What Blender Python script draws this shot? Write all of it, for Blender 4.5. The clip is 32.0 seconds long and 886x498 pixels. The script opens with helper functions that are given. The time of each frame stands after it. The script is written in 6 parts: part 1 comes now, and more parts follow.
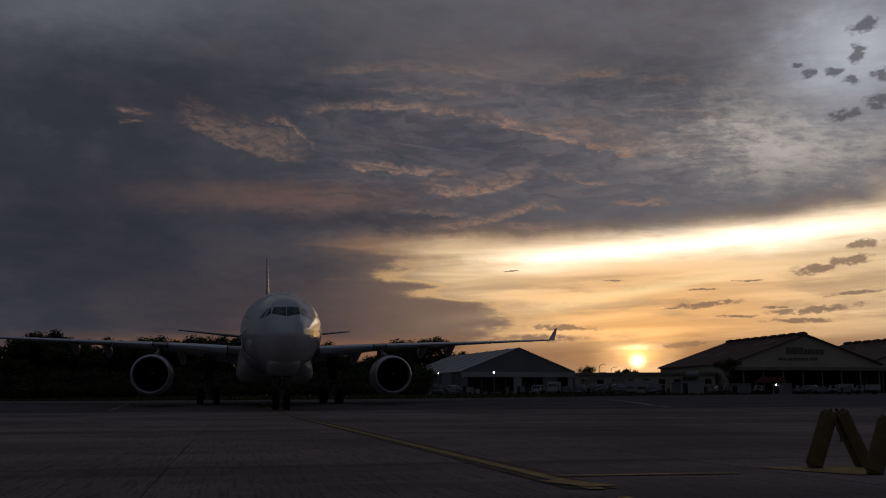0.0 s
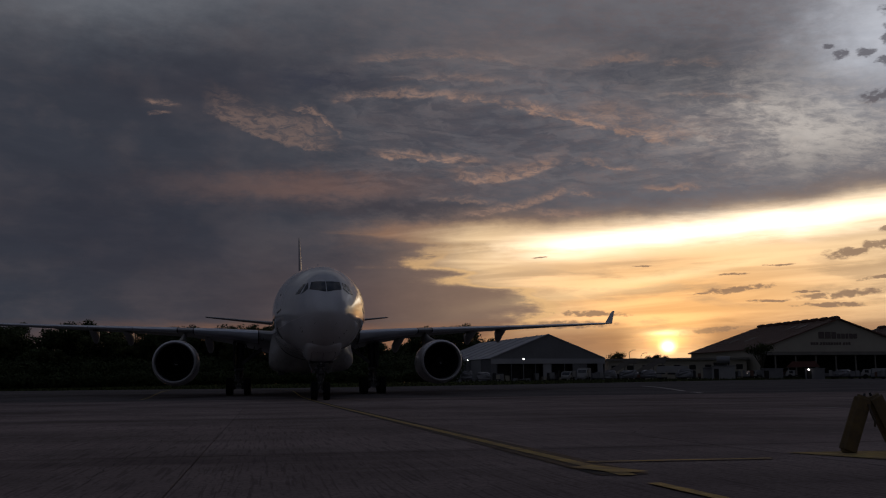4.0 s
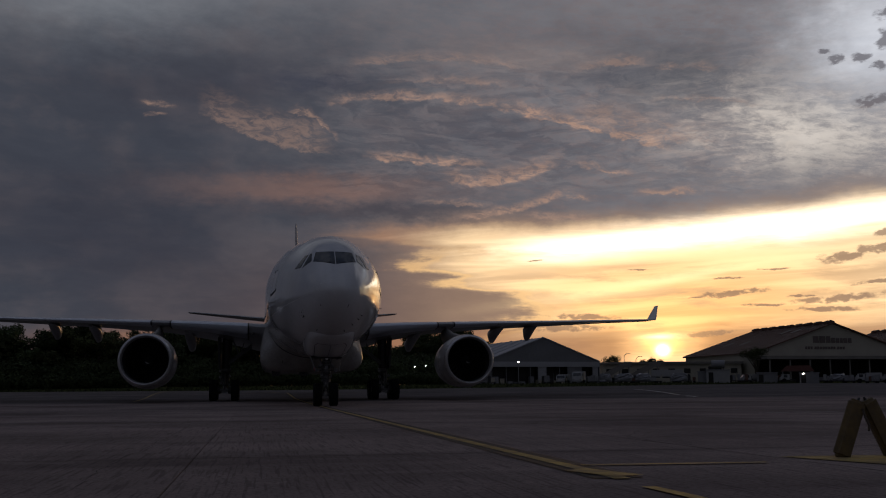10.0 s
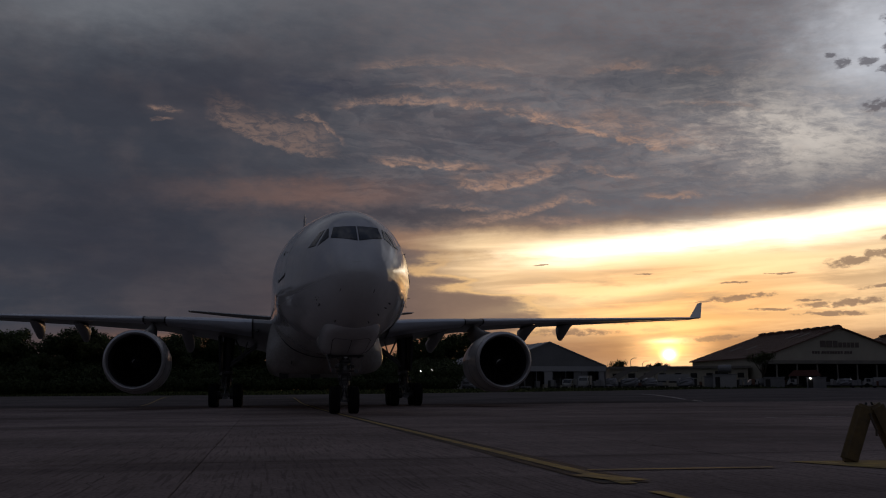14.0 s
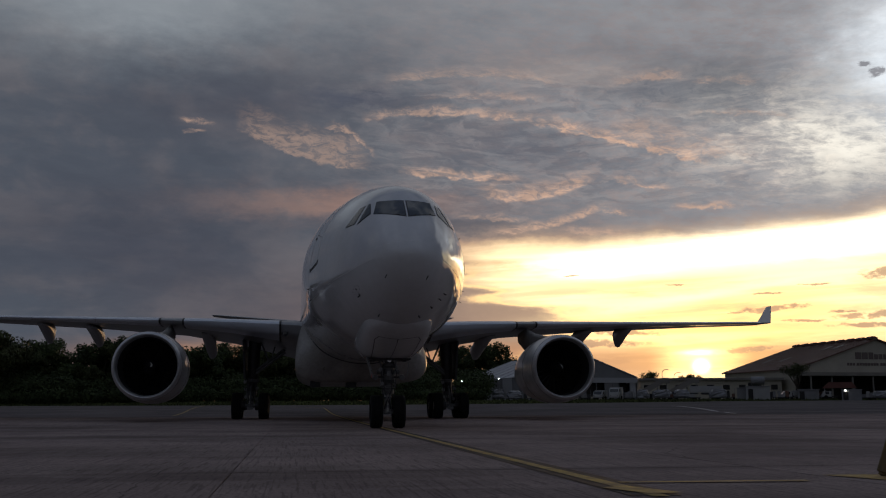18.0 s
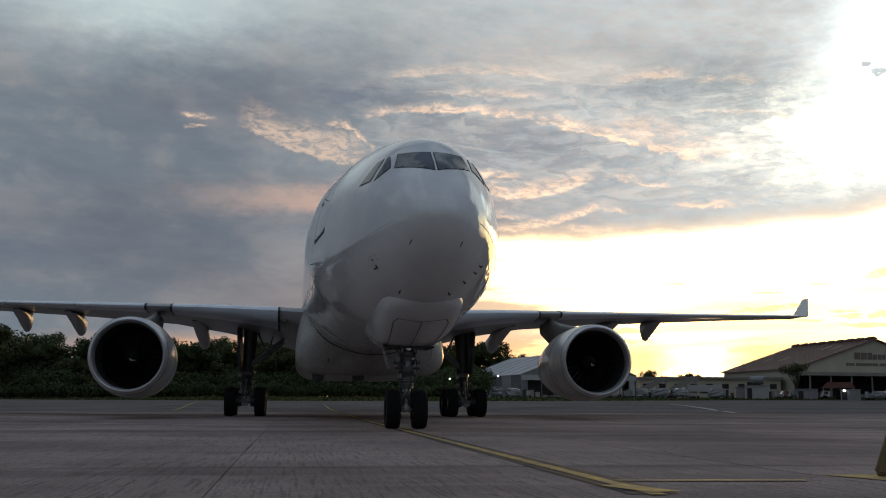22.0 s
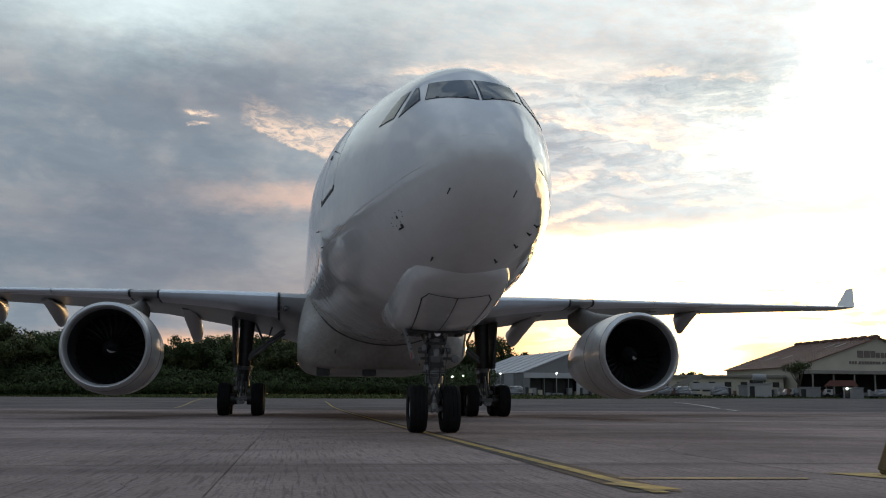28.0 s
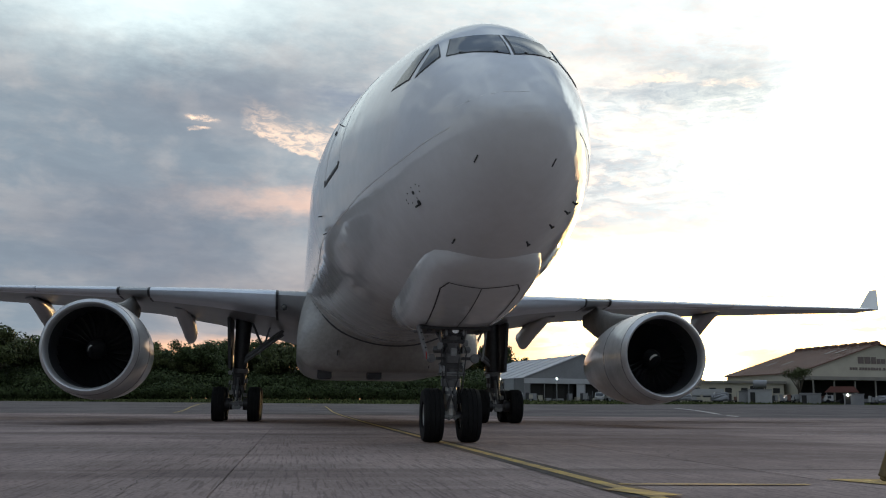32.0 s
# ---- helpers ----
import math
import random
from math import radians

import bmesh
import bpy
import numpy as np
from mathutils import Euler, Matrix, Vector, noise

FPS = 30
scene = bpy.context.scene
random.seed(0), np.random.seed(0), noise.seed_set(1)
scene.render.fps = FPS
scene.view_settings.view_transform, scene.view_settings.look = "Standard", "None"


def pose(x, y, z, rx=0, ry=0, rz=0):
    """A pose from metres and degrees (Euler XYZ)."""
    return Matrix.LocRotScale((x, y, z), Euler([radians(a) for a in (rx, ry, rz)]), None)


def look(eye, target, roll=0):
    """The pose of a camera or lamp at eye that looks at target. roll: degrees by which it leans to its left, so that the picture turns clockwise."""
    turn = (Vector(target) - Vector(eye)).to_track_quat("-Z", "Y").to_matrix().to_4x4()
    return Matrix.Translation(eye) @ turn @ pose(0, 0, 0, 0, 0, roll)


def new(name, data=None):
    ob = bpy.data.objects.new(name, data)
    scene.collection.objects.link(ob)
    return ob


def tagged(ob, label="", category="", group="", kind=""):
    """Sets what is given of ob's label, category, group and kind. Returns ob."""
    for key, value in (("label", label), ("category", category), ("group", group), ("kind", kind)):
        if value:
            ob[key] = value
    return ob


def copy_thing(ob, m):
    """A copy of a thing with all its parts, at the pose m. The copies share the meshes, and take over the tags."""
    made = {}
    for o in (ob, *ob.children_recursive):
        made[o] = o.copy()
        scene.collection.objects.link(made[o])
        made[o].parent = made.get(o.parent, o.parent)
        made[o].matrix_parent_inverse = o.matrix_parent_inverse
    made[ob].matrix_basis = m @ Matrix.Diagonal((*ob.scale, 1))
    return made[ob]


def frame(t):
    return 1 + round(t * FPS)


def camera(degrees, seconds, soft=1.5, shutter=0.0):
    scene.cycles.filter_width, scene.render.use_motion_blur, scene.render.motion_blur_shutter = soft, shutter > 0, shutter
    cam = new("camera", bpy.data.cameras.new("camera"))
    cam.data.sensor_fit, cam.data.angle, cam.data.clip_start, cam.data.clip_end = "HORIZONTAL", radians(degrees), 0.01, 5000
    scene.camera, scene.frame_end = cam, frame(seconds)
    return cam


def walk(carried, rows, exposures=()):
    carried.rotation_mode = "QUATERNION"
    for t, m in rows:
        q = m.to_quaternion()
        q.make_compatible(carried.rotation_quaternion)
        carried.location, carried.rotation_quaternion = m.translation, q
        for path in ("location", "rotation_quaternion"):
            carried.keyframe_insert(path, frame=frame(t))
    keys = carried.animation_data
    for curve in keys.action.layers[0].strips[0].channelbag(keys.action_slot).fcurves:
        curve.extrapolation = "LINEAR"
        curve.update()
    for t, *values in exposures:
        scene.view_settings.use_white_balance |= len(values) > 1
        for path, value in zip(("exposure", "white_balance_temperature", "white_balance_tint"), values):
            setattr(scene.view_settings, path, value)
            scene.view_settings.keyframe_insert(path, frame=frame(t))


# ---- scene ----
cam = camera(48.25, 32.0, 1.1)

EYE = 0.716          # height of the lens over the apron
HEAD = 9.73          # turn of the aircraft against north at half time, degrees


def aim(yaw, pitch, roll):
    """The camera's pose: it stands still and is only turned by hand."""
    return pose(0, 0, EYE, 90 + pitch, 0, -yaw) @ pose(0, 0, 0, 0, 0, roll)


EXPOSURES = [(0, -0.52, 6400, 14), (1, -0.44, 6400, 14), (3, -0.38, 6400, 14), (6, -0.2, 6450, 14), (7, -0.15, 6450, 14), (8, 0.1, 6450, 14), (9, 0.08, 6480, 13), (10, 0.05, 6480, 13), (11, 0.2, 6480, 12), (12, -0.03, 6480, 13), (13, -0.13, 6480, 13),
             (14.5, -0.13, 6480, 13), (16.5, 0.7, 6450, 9), (17, 0.8, 6450, 8), (18, 0.72, 6450, 7), (19, 0.78, 6450, 7), (19.6, 0.95, 6450, 6), (20.5, 1.8, 6500, 0), (21, 1.86, 6600, -2), (22, 1.92, 6620, -3), (23, 2.42, 6640, -4), (31, 2.48, 6640, -4), (32, 2.68, 6640, -4)]
walk(cam, [
    (0, aim(2.06, 8.69, -0.25)), (0.5, aim(1.92, 8.49, -0.36)), (1, aim(1.84, 8.27, -0.35)), (1.5, aim(1.82, 8.16, -0.36)),
    (2, aim(1.55, 8.46, -0.57)), (2.5, aim(1.20, 8.33, -0.58)), (3, aim(0.72, 8.31, -0.66)), (3.5, aim(0.33, 7.90, -0.62)),
    (5.5, aim(0.79, 8.36, -0.50)), (6, aim(0.74, 8.37, -0.47)), (6.5, aim(0.73, 8.41, -0.54)), (7, aim(0.60, 8.19, -0.54)),
    (7.5, aim(0.61, 7.98, -0.43)), (8, aim(0.68, 7.94, -0.36)), (8.5, aim(0.67, 8.07, -0.37)), (9, aim(0.67, 8.06, -0.36)),
    (9.5, aim(0.66, 8.11, -0.43)), (10, aim(0.67, 8.12, -0.38)), (10.5, aim(0.50, 7.91, -0.35)), (11, aim(0.28, 7.96, -0.37)),
    (11.5, aim(0.43, 8.26, -0.31)), (12, aim(0.41, 8.32, -0.40)), (12.5, aim(0.44, 8.38, -0.38)), (13, aim(0.43, 8.43, -0.35)),
    (13.5, aim(0.40, 8.54, -0.39)), (14, aim(0.32, 8.38, -0.36)), (14.5, aim(0.21, 8.26, -0.29)), (16.5, aim(-0.59, 8.63, -0.25)),
    (17, aim(-0.83, 8.43, -0.14)), (17.5, aim(-1.09, 8.74, -0.15)), (18, aim(-1.43, 9.01, -0.14)), (18.5, aim(-1.54, 9.05, -0.02)),
    (19, aim(-1.62, 9.05, -0.03)), (19.5, aim(-1.58, 9.01, 0.03)), (20, aim(-1.59, 8.65, 0.10)), (20.5, aim(-1.56, 8.57, 0.18)),
    (21, aim(-1.50, 8.76, 0.12)), (21.5, aim(-1.50, 8.78, 0.26)), (22, aim(-1.44, 8.83, 0.32)), (22.5, aim(-1.44, 8.77, 0.25)),
    (23, aim(-1.55, 8.53, 0.34)), (23.5, aim(-1.53, 8.56, 0.40)), (24, aim(-1.49, 8.60, 0.48)), (24.5, aim(-1.48, 8.72, 0.45)),
    (25, aim(-1.43, 8.77, 0.41)), (25.5, aim(-1.59, 8.54, 0.55)), (27.5, aim(-1.60, 8.73, 0.40)), (28, aim(-1.59, 8.70, 0.39)),
    (28.5, aim(-1.58, 8.50, 0.53)), (29, aim(-1.67, 8.40, 0.53)), (29.5, aim(-1.68, 8.47, 0.51)), (30, aim(-1.65, 8.49, 0.52)),
    (30.5, aim(-1.59, 8.50, 0.57)), (31, aim(-1.53, 8.57, 0.58)), (31.5, aim(-1.54, 8.82, 0.62)), (32, aim(-1.62, 9.00, 0.51)),
], exposures=EXPOSURES)

# ---- world, sun ----
world = bpy.data.worlds.new("dusk_sky")
scene.world = world
world.use_nodes = True


class Nodes:
    """Short calls for building a node tree."""

    def __init__(self, tree):
        self.t = tree

    def node(self, kind, **props):
        n = self.t.nodes.new(kind)
        for k, v in props.items():
            setattr(n, k, v)
        return n

    def put(self, socket, value):
        if isinstance(value, bpy.types.NodeSocket):
            self.t.links.new(value, socket)
        else:
            socket.default_value = value

    def m(self, op, a, b=0.0, c=0.0):
        n = self.node("ShaderNodeMath", operation=op)
        self.put(n.inputs[0], a), self.put(n.inputs[1], b), self.put(n.inputs[2], c)
        return n.outputs[0]

    def add(self, *v):
        out = v[0]
        for w in v[1:]:
            out = self.m("ADD", out, w)
        return out

    def mul(self, *v):
        out = v[0]
        for w in v[1:]:
            out = self.m("MULTIPLY", out, w)
        return out

    def step(self, v, lo, hi):
        """0 below lo, 1 above hi, smooth between (either order)."""
        n = self.node("ShaderNodeMapRange", interpolation_type="SMOOTHSTEP")
        self.put(n.inputs[0], v)
        if hi < lo:
            self.put(n.inputs[1], hi), self.put(n.inputs[2], lo), self.put(n.inputs[3], 1.0), self.put(n.inputs[4], 0.0)
        else:
            self.put(n.inputs[1], lo), self.put(n.inputs[2], hi), self.put(n.inputs[3], 0.0), self.put(n.inputs[4], 1.0)
        return n.outputs[0]

    def vec(self, x, y, z=0.0):
        n = self.node("ShaderNodeCombineXYZ")
        self.put(n.inputs[0], x), self.put(n.inputs[1], y), self.put(n.inputs[2], z)
        return n.outputs[0]

    def noise(self, vector, scale, detail=5.0, rough=0.55, distortion=0.0):
        n = self.node("ShaderNodeTexNoise")
        self.put(n.inputs["Vector"], vector), self.put(n.inputs["Scale"], scale), self.put(n.inputs["Detail"], detail)
        self.put(n.inputs["Roughness"], rough), self.put(n.inputs["Distortion"], distortion)
        return n.outputs["Fac"]

    def mix(self, fac, a, b, blend="MIX"):
        n = self.node("ShaderNodeMix", data_type="RGBA", blend_type=blend)
        self.put(n.inputs[0], fac)
        for s, v in ((n.inputs[6], a), (n.inputs[7], b)):
            self.put(s, v if isinstance(v, bpy.types.NodeSocket) else (*v, 1.0))
        return n.outputs[2]

    def curve(self, v, lo, hi, points, low=0.0, high=1.0):
        """A piecewise function of v given by (v, value) points, through a colour ramp."""
        f = self.node("ShaderNodeMapRange")
        self.put(f.inputs[0], v), self.put(f.inputs[1], lo), self.put(f.inputs[2], hi)
        r = self.node("ShaderNodeValToRGB")
        r.color_ramp.interpolation = "EASE"
        e = r.color_ramp.elements
        while len(e) < len(points):
            e.new(0.5)
        for s, (p, q) in zip(e, points):
            g = (q - low) / (high - low)
            s.position, s.color = (p - lo) / (hi - lo), (g, g, g, 1)
        self.put(r.inputs[0], f.outputs[0])
        return self.add(self.mul(r.outputs[0], high - low), low)

    def blob(self, u, v, u0, v0, su, sv, tilt=0.0):
        """A soft oval round (u0, v0)."""
        c, s = math.cos(radians(tilt)), math.sin(radians(tilt))
        du, dv = self.add(u, -u0), self.add(v, -v0)
        a = self.mul(self.add(self.mul(du, c), self.mul(dv, s)), 1 / su)
        b = self.mul(self.add(self.mul(dv, c), self.mul(du, -s)), 1 / sv)
        return self.m("EXPONENT", self.mul(self.add(self.mul(a, a), self.mul(b, b)), -1.0))


SUN_AZ, SUN_EL = 13.1, 2.2


def build_sky():
    t = world.node_tree
    t.nodes.clear()
    k = Nodes(t)
    way = k.node("ShaderNodeTexCoord").outputs["Generated"]
    s = k.node("ShaderNodeSeparateXYZ")
    k.put(s.inputs[0], way)
    x, y, z = s.outputs
    u = k.mul(k.m("ARCTAN2", x, y), 180 / math.pi)
    v = k.mul(k.m("ARCSINE", k.m("MINIMUM", k.m("MAXIMUM", z, -1.0), 1.0)), 180 / math.pi)
    # clouds lie in layers: their pattern is flattened towards the horizon
    far = k.m("MAXIMUM", k.add(z, 0.12), 0.05)
    flat = k.vec(k.m("DIVIDE", x, far), k.m("DIVIDE", y, far), 0.0)
    n_mid = k.noise(flat, 1.9, 7.0, 0.62, 0.25)
    streak = k.vec(k.mul(u, 0.14), k.mul(k.add(v, k.mul(u, 0.02)), 0.8), 3.0)
    n_streak = k.noise(streak, 1.0, 8.0, 0.62, 0.3)
    n_fine = k.noise(k.vec(k.mul(u, 0.75), k.mul(k.add(v, k.mul(u, 0.1)), 2.3), 7.0), 1.0, 10.0, 0.72, 0.3)
    n_soft = k.noise(k.vec(k.mul(u, 0.22), k.mul(v, 0.42), 12.0), 1.0, 5.0, 0.55, 0.2)
    wob = k.add(n_streak, -0.5)
    # ragged coordinates, in which every patch of cloud gets a torn edge
    ru = k.add(u, k.mul(k.add(k.noise(k.vec(k.mul(u, 0.5), k.mul(v, 1.1), 31.0), 1.0, 7.0, 0.65), -0.5), 4.2))
    rv = k.add(v, k.mul(k.add(k.noise(k.vec(k.mul(u, 0.5), k.mul(v, 1.1), 47.0), 1.0, 7.0, 0.65), -0.5), 2.3))
    # the bare sky behind the clouds
    bare = k.node("ShaderNodeTexSky", sky_type="NISHITA", sun_disc=False, sun_elevation=radians(SUN_EL), sun_rotation=radians(SUN_AZ),
                  altitude=0.0, air_density=1.3, dust_density=3.0, ozone_density=2.0).outputs[0]
    clear = k.mix(k.step(v, 8.0, 17.0), (1.0, 0.79, 0.49), (0.46, 0.48, 0.53))
    near = k.blob(u, v, SUN_AZ + 1.0, 4.2, 10.0, 3.4)
    clear = k.mix(k.mul(near, 0.7), clear, (1.10, 0.62, 0.22))
    side = k.step(k.m("ABSOLUTE", k.add(u, -SUN_AZ)), 25.0, 70.0)
    clear = k.mix(side, clear, (0.16, 0.18, 0.23))
    clear = k.mix(0.12, clear, k.mix(1.0, bare, (0.2, 0.2, 0.2), "MULTIPLY"))
    clear = k.mix(k.step(u, 3.0, -3.0), clear, (0.36, 0.215, 0.14))
    n_long = k.noise(k.vec(k.mul(u, 0.085), k.mul(k.add(v, k.mul(u, -0.035)), 1.35), 83.0), 1.0, 7.0, 0.55, 0.5)
    clear = k.mix(1.0, clear, k.mix(k.step(n_long, 0.36, 0.64), (0.83, 0.80, 0.77), (1.14, 1.13, 1.11)), "MULTIPLY")
    layers = k.mul(k.step(n_streak, 0.48, 0.62), k.step(v, 8.0, 6.0), 0.5)
    clear = k.mix(layers, clear, (0.55, 0.36, 0.20))
    # the cloud deck: where it ends, above and beside the open strip
    upper = k.curve(u, -30, 60, [(-30, 6.0), (-7, 8.3), (-2, 8.9), (5, 9.1), (14, 9.05), (20, 9.4), (24, 10.0), (40, 18), (60, 40)], 0, 40)
    edge = k.add(v, k.mul(k.add(rv, k.mul(v, -1.0)), 0.35), k.mul(k.add(n_soft, -0.5), 0.9), k.mul(upper, -1.0))
    above = k.step(edge, -0.45, 0.75)
    left = k.curve(v, 0, 12, [(0, 3.2), (2.6, 3.6), (3.7, 5.8), (4.7, 6.6), (5.5, 6.2), (6.05, 1.8), (6.5, 2.2), (7.0, -1.0), (7.6, 0.6), (8.15, 3.0), (8.5, 0.0), (8.9, -4.0), (12, -5.0)], -10, 20)
    beside = k.step(k.add(ru, k.mul(left, -1.0), k.mul(wob, 9.0)), 2.2, -3.4)
    deck = k.m("MAXIMUM", above, beside)
    thin = k.step(k.add(ru, k.mul(n_soft, 12.0), k.mul(v, 0.1)), 32.0, 41.0)
    deck = k.mul(deck, k.add(1.0, k.mul(thin, -0.7)))
    # its colours: slate on the far side, greyer and paler towards the light
    lit = k.step(k.add(u, k.mul(n_soft, 20.0), k.mul(v, 0.35)), -4.0, 36.0)
    body = k.mix(lit, (0.048, 0.055, 0.071), (0.185, 0.182, 0.196))
    body = k.mix(k.mul(k.step(n_soft, 0.44, 0.70), 0.45), body, (0.105, 0.092, 0.098))
    body = k.mix(k.mul(k.step(n_mid, 0.48, 0.66), 0.15), body, (0.13, 0.115, 0.118))

    mottle = k.step(n_fine, 0.44, 0.60)
    body = k.mix(k.mul(mottle, k.mul(k.step(u, -14.0, 12.0), 0.38)), body, (0.18, 0.14, 0.138))

    def patch(base, mask, colour, amount):
        return k.mix(k.mul(mask, amount), base, colour)

    body = patch(body, k.blob(ru, rv, -19.0, 22.3, 9.0, 2.8, 5.0), (0.165, 0.18, 0.20), 0.95)
    body = patch(body, k.step(rv, 19.5, 26.0), (0.155, 0.162, 0.178), 0.65)
    body = patch(body, k.blob(ru, rv, -19.0, 9.0, 9.0, 4.0), (0.034, 0.036, 0.050), 0.7)
    body = patch(body, k.blob(ru, rv, -13.5, 17.0, 8.0, 2.2, 4.0), (0.040, 0.041, 0.055), 0.6)
    low = k.mul(k.step(v, 10.0, 4.0), k.step(u, -24.0, 0.0))
    rose = k.mul(k.step(k.add(v, k.mul(n_streak, 3.0)), 10.5, 6.5), k.step(k.add(u, k.mul(n_streak, 9.0)), -9.0, 6.0))
    body = patch(body, low, (0.100, 0.066, 0.062), 0.65)
    body = patch(body, rose, (0.185, 0.115, 0.092), 0.35)
    # the deck's underside warms where it nears the open strip
    body = patch(body, k.mul(k.step(edge, 1.7, 0.0), k.step(u, -6.0, 4.0), k.step(u, 30.0, 20.0)), (0.34, 0.225, 0.15), 0.75)
    body = patch(body, k.blob(ru, rv, -6.6, 11.5, 7.0, 0.8), (0.19, 0.115, 0.095), 0.7)
    body = patch(body, k.blob(ru, rv, 1.0, 8.9, 5.0, 0.7), (0.30, 0.17, 0.11), 0.7)
    body = patch(body, k.blob(ru, rv, -2.5, 10.3, 6.0, 0.5), (0.050, 0.045, 0.055), 0.6)
    body = patch(body, k.blob(ru, rv, 14.3, 17.8, 5.0, 1.9, -10.0), (0.076, 0.083, 0.099), 0.85)
    body = patch(body, k.blob(ru, rv, -7.0, 17.6, 3.4, 0.5), (0.045, 0.05, 0.07), 0.8)
    body = patch(body, k.blob(ru, rv, 7.0, 18.8, 6.0, 0.8, -4.0), (0.21, 0.175, 0.165), 0.5)
    # lit wisps on the underside
    # each one a feather: sharp along its lower edge, torn above; given by three points of that edge, its depth and strength
    thread = k.noise(k.vec(k.mul(u, 0.95), k.add(k.mul(v, 2.3), k.mul(u, 0.22)), 21.0), 1.0, 10.0, 0.70, 0.9)
    wave = k.mul(k.add(k.noise(k.vec(k.mul(u, 0.9), k.mul(v, 1.3), 15.0), 1.0, 7.0, 0.62), -0.5), 0.85)
    fu, fv = k.add(u, k.mul(wave, 1.6)), k.add(v, wave)
    wisps = [(-13.7, 15.7, -10, 14.2, -5.6, 13.5, 1.6, 0.44), (-12.4, 15.6, -9.4, 14.9, -5.8, 14.6, 0.9, 0.42), (-8.4, 15.9, -6.9, 15.5, -5.4, 14.2, 0.35, 0.7), (-6.4, 16.3, 0, 16.7, 4.6, 16.05, 0.45, 0.65), (3.6, 16.2, 8, 15.1, 14.4, 13.25, 0.6, 1.0),
             (8.5, 15.6, 12.6, 14.4, 17, 13.0, 1.2, 0.55), (-4.2, 13.35, 0.3, 13.05, 3.4, 12.85, 0.45, 0.85), (0.3, 12.15, 2.6, 11.8, 7.9, 13.0, 0.85, 0.9), (7.9, 12.8, 10, 12.45, 12, 12.0, 0.3, 0.8),
             (1.2, 9.85, 5, 10.25, 8.6, 11.4, 0.42, 1.0), (7.8, 11.1, 8.6, 10.9, 9.6, 10.6, 0.25, 0.8), (5.2, 10.0, 7.5, 9.75, 10, 9.6, 0.3, 0.7), (-0.8, 10.85, 1.5, 10.7, 3.9, 10.5, 0.25, 0.6),
             (11.4, 10.85, 13.5, 11.0, 15.8, 10.75, 0.3, 0.9), (-16.9, 15.85, -15.9, 15.9, -14.9, 15.8, 0.2, 0.7), (-16.6, 15.3, -16, 15.35, -15.3, 15.4, 0.15, 0.6), (8.5, 18.0, 10.5, 18.3, 13.4, 18.1, 0.45, 0.5),
             (13.2, 17.9, 15, 17.9, 17, 17.5, 0.3, 0.5), (13, 16.2, 16, 16.0, 19.5, 15.2, 0.25, 0.6), (-5, 18.5, 0, 18.9, 6, 18.3, 0.5, 0.35), (-3, 17.6, 1, 17.7, 5, 17.3, 0.3, 0.35)]
    zone = None
    for x0, y0, x1, y1, x2, y2, deep, amount in wisps:
        s1 = (y1 - y0) / (x1 - x0)
        s2 = ((y2 - y1) / (x2 - x1) - s1) / (x2 - x0)
        q = k.add(fu, -x0)
        edge = k.add(y0, k.mul(q, k.add(s1, k.mul(k.add(fu, -x1), s2))))
        d = k.add(fv, k.mul(edge, -1.0))
        end = min(1.6, (x2 - x0) * 0.3)
        b = k.mul(k.step(d, -0.10, 0.07), k.step(d, deep * 1.5, deep * 0.1), k.step(fu, x0 - 0.2, x0 + end), k.step(fu, x2 + 0.2, x2 - end), amount)
        zone = b if zone is None else k.m("MAXIMUM", zone, b)
    rag = k.step(thread, 0.40, 0.60)
    body = patch(body, k.blob(ru, rv, 3.2, 14.7, 5.5, 1.3, -6.0), (0.078, 0.080, 0.098), 0.6)
    body = patch(body, k.blob(ru, rv, 12.0, 17.7, 3.6, 0.7), (0.095, 0.10, 0.118), 0.7)
    body = patch(body, k.mul(zone, k.add(0.22, k.mul(rag, 0.78))), (0.40, 0.255, 0.185), 0.82)
    body = patch(body, k.mul(k.blob(ru, rv, 21.5, 14.0, 6.5, 2.4, -6.0), k.add(0.2, k.mul(k.step(k.add(n_fine, k.mul(n_soft, 0.9), k.mul(n_mid, 0.5)), 1.02, 1.38), 0.8))), (0.62, 0.575, 0.51), 0.95)
    body = patch(body, k.mul(k.blob(ru, rv, 25.6, 18.4, 4.0, 3.2, -8.0), k.add(0.6, k.mul(n_soft, 0.8))), (0.62, 0.655, 0.70), 0.95)
    billow = k.noise(k.vec(k.mul(u, 0.30), k.mul(k.add(v, k.mul(u, 0.06)), 0.75), 71.0), 1.0, 9.0, 0.60, 0.35)
    grain = k.mix(k.step(billow, 0.36, 0.64), (0.955, 0.955, 0.96), (1.04, 1.035, 1.03))
    body = k.mix(1.0, body, grain, "MULTIPLY")
    # torn filaments over the middle of the deck
    bend = k.mul(k.add(n_mid, -0.5), 5.0)
    fibre = k.noise(k.vec(k.add(k.mul(u, 0.42), bend), k.add(k.mul(v, 1.75), k.mul(u, 0.16), bend), 91.0), 1.0, 10.0, 0.64, 0.7)
    over = k.mul(k.step(ru, -11.0, -2.0), k.step(rv, 10.0, 12.5), k.step(rv, 20.5, 17.0), k.step(ru, 22.0, 17.0))
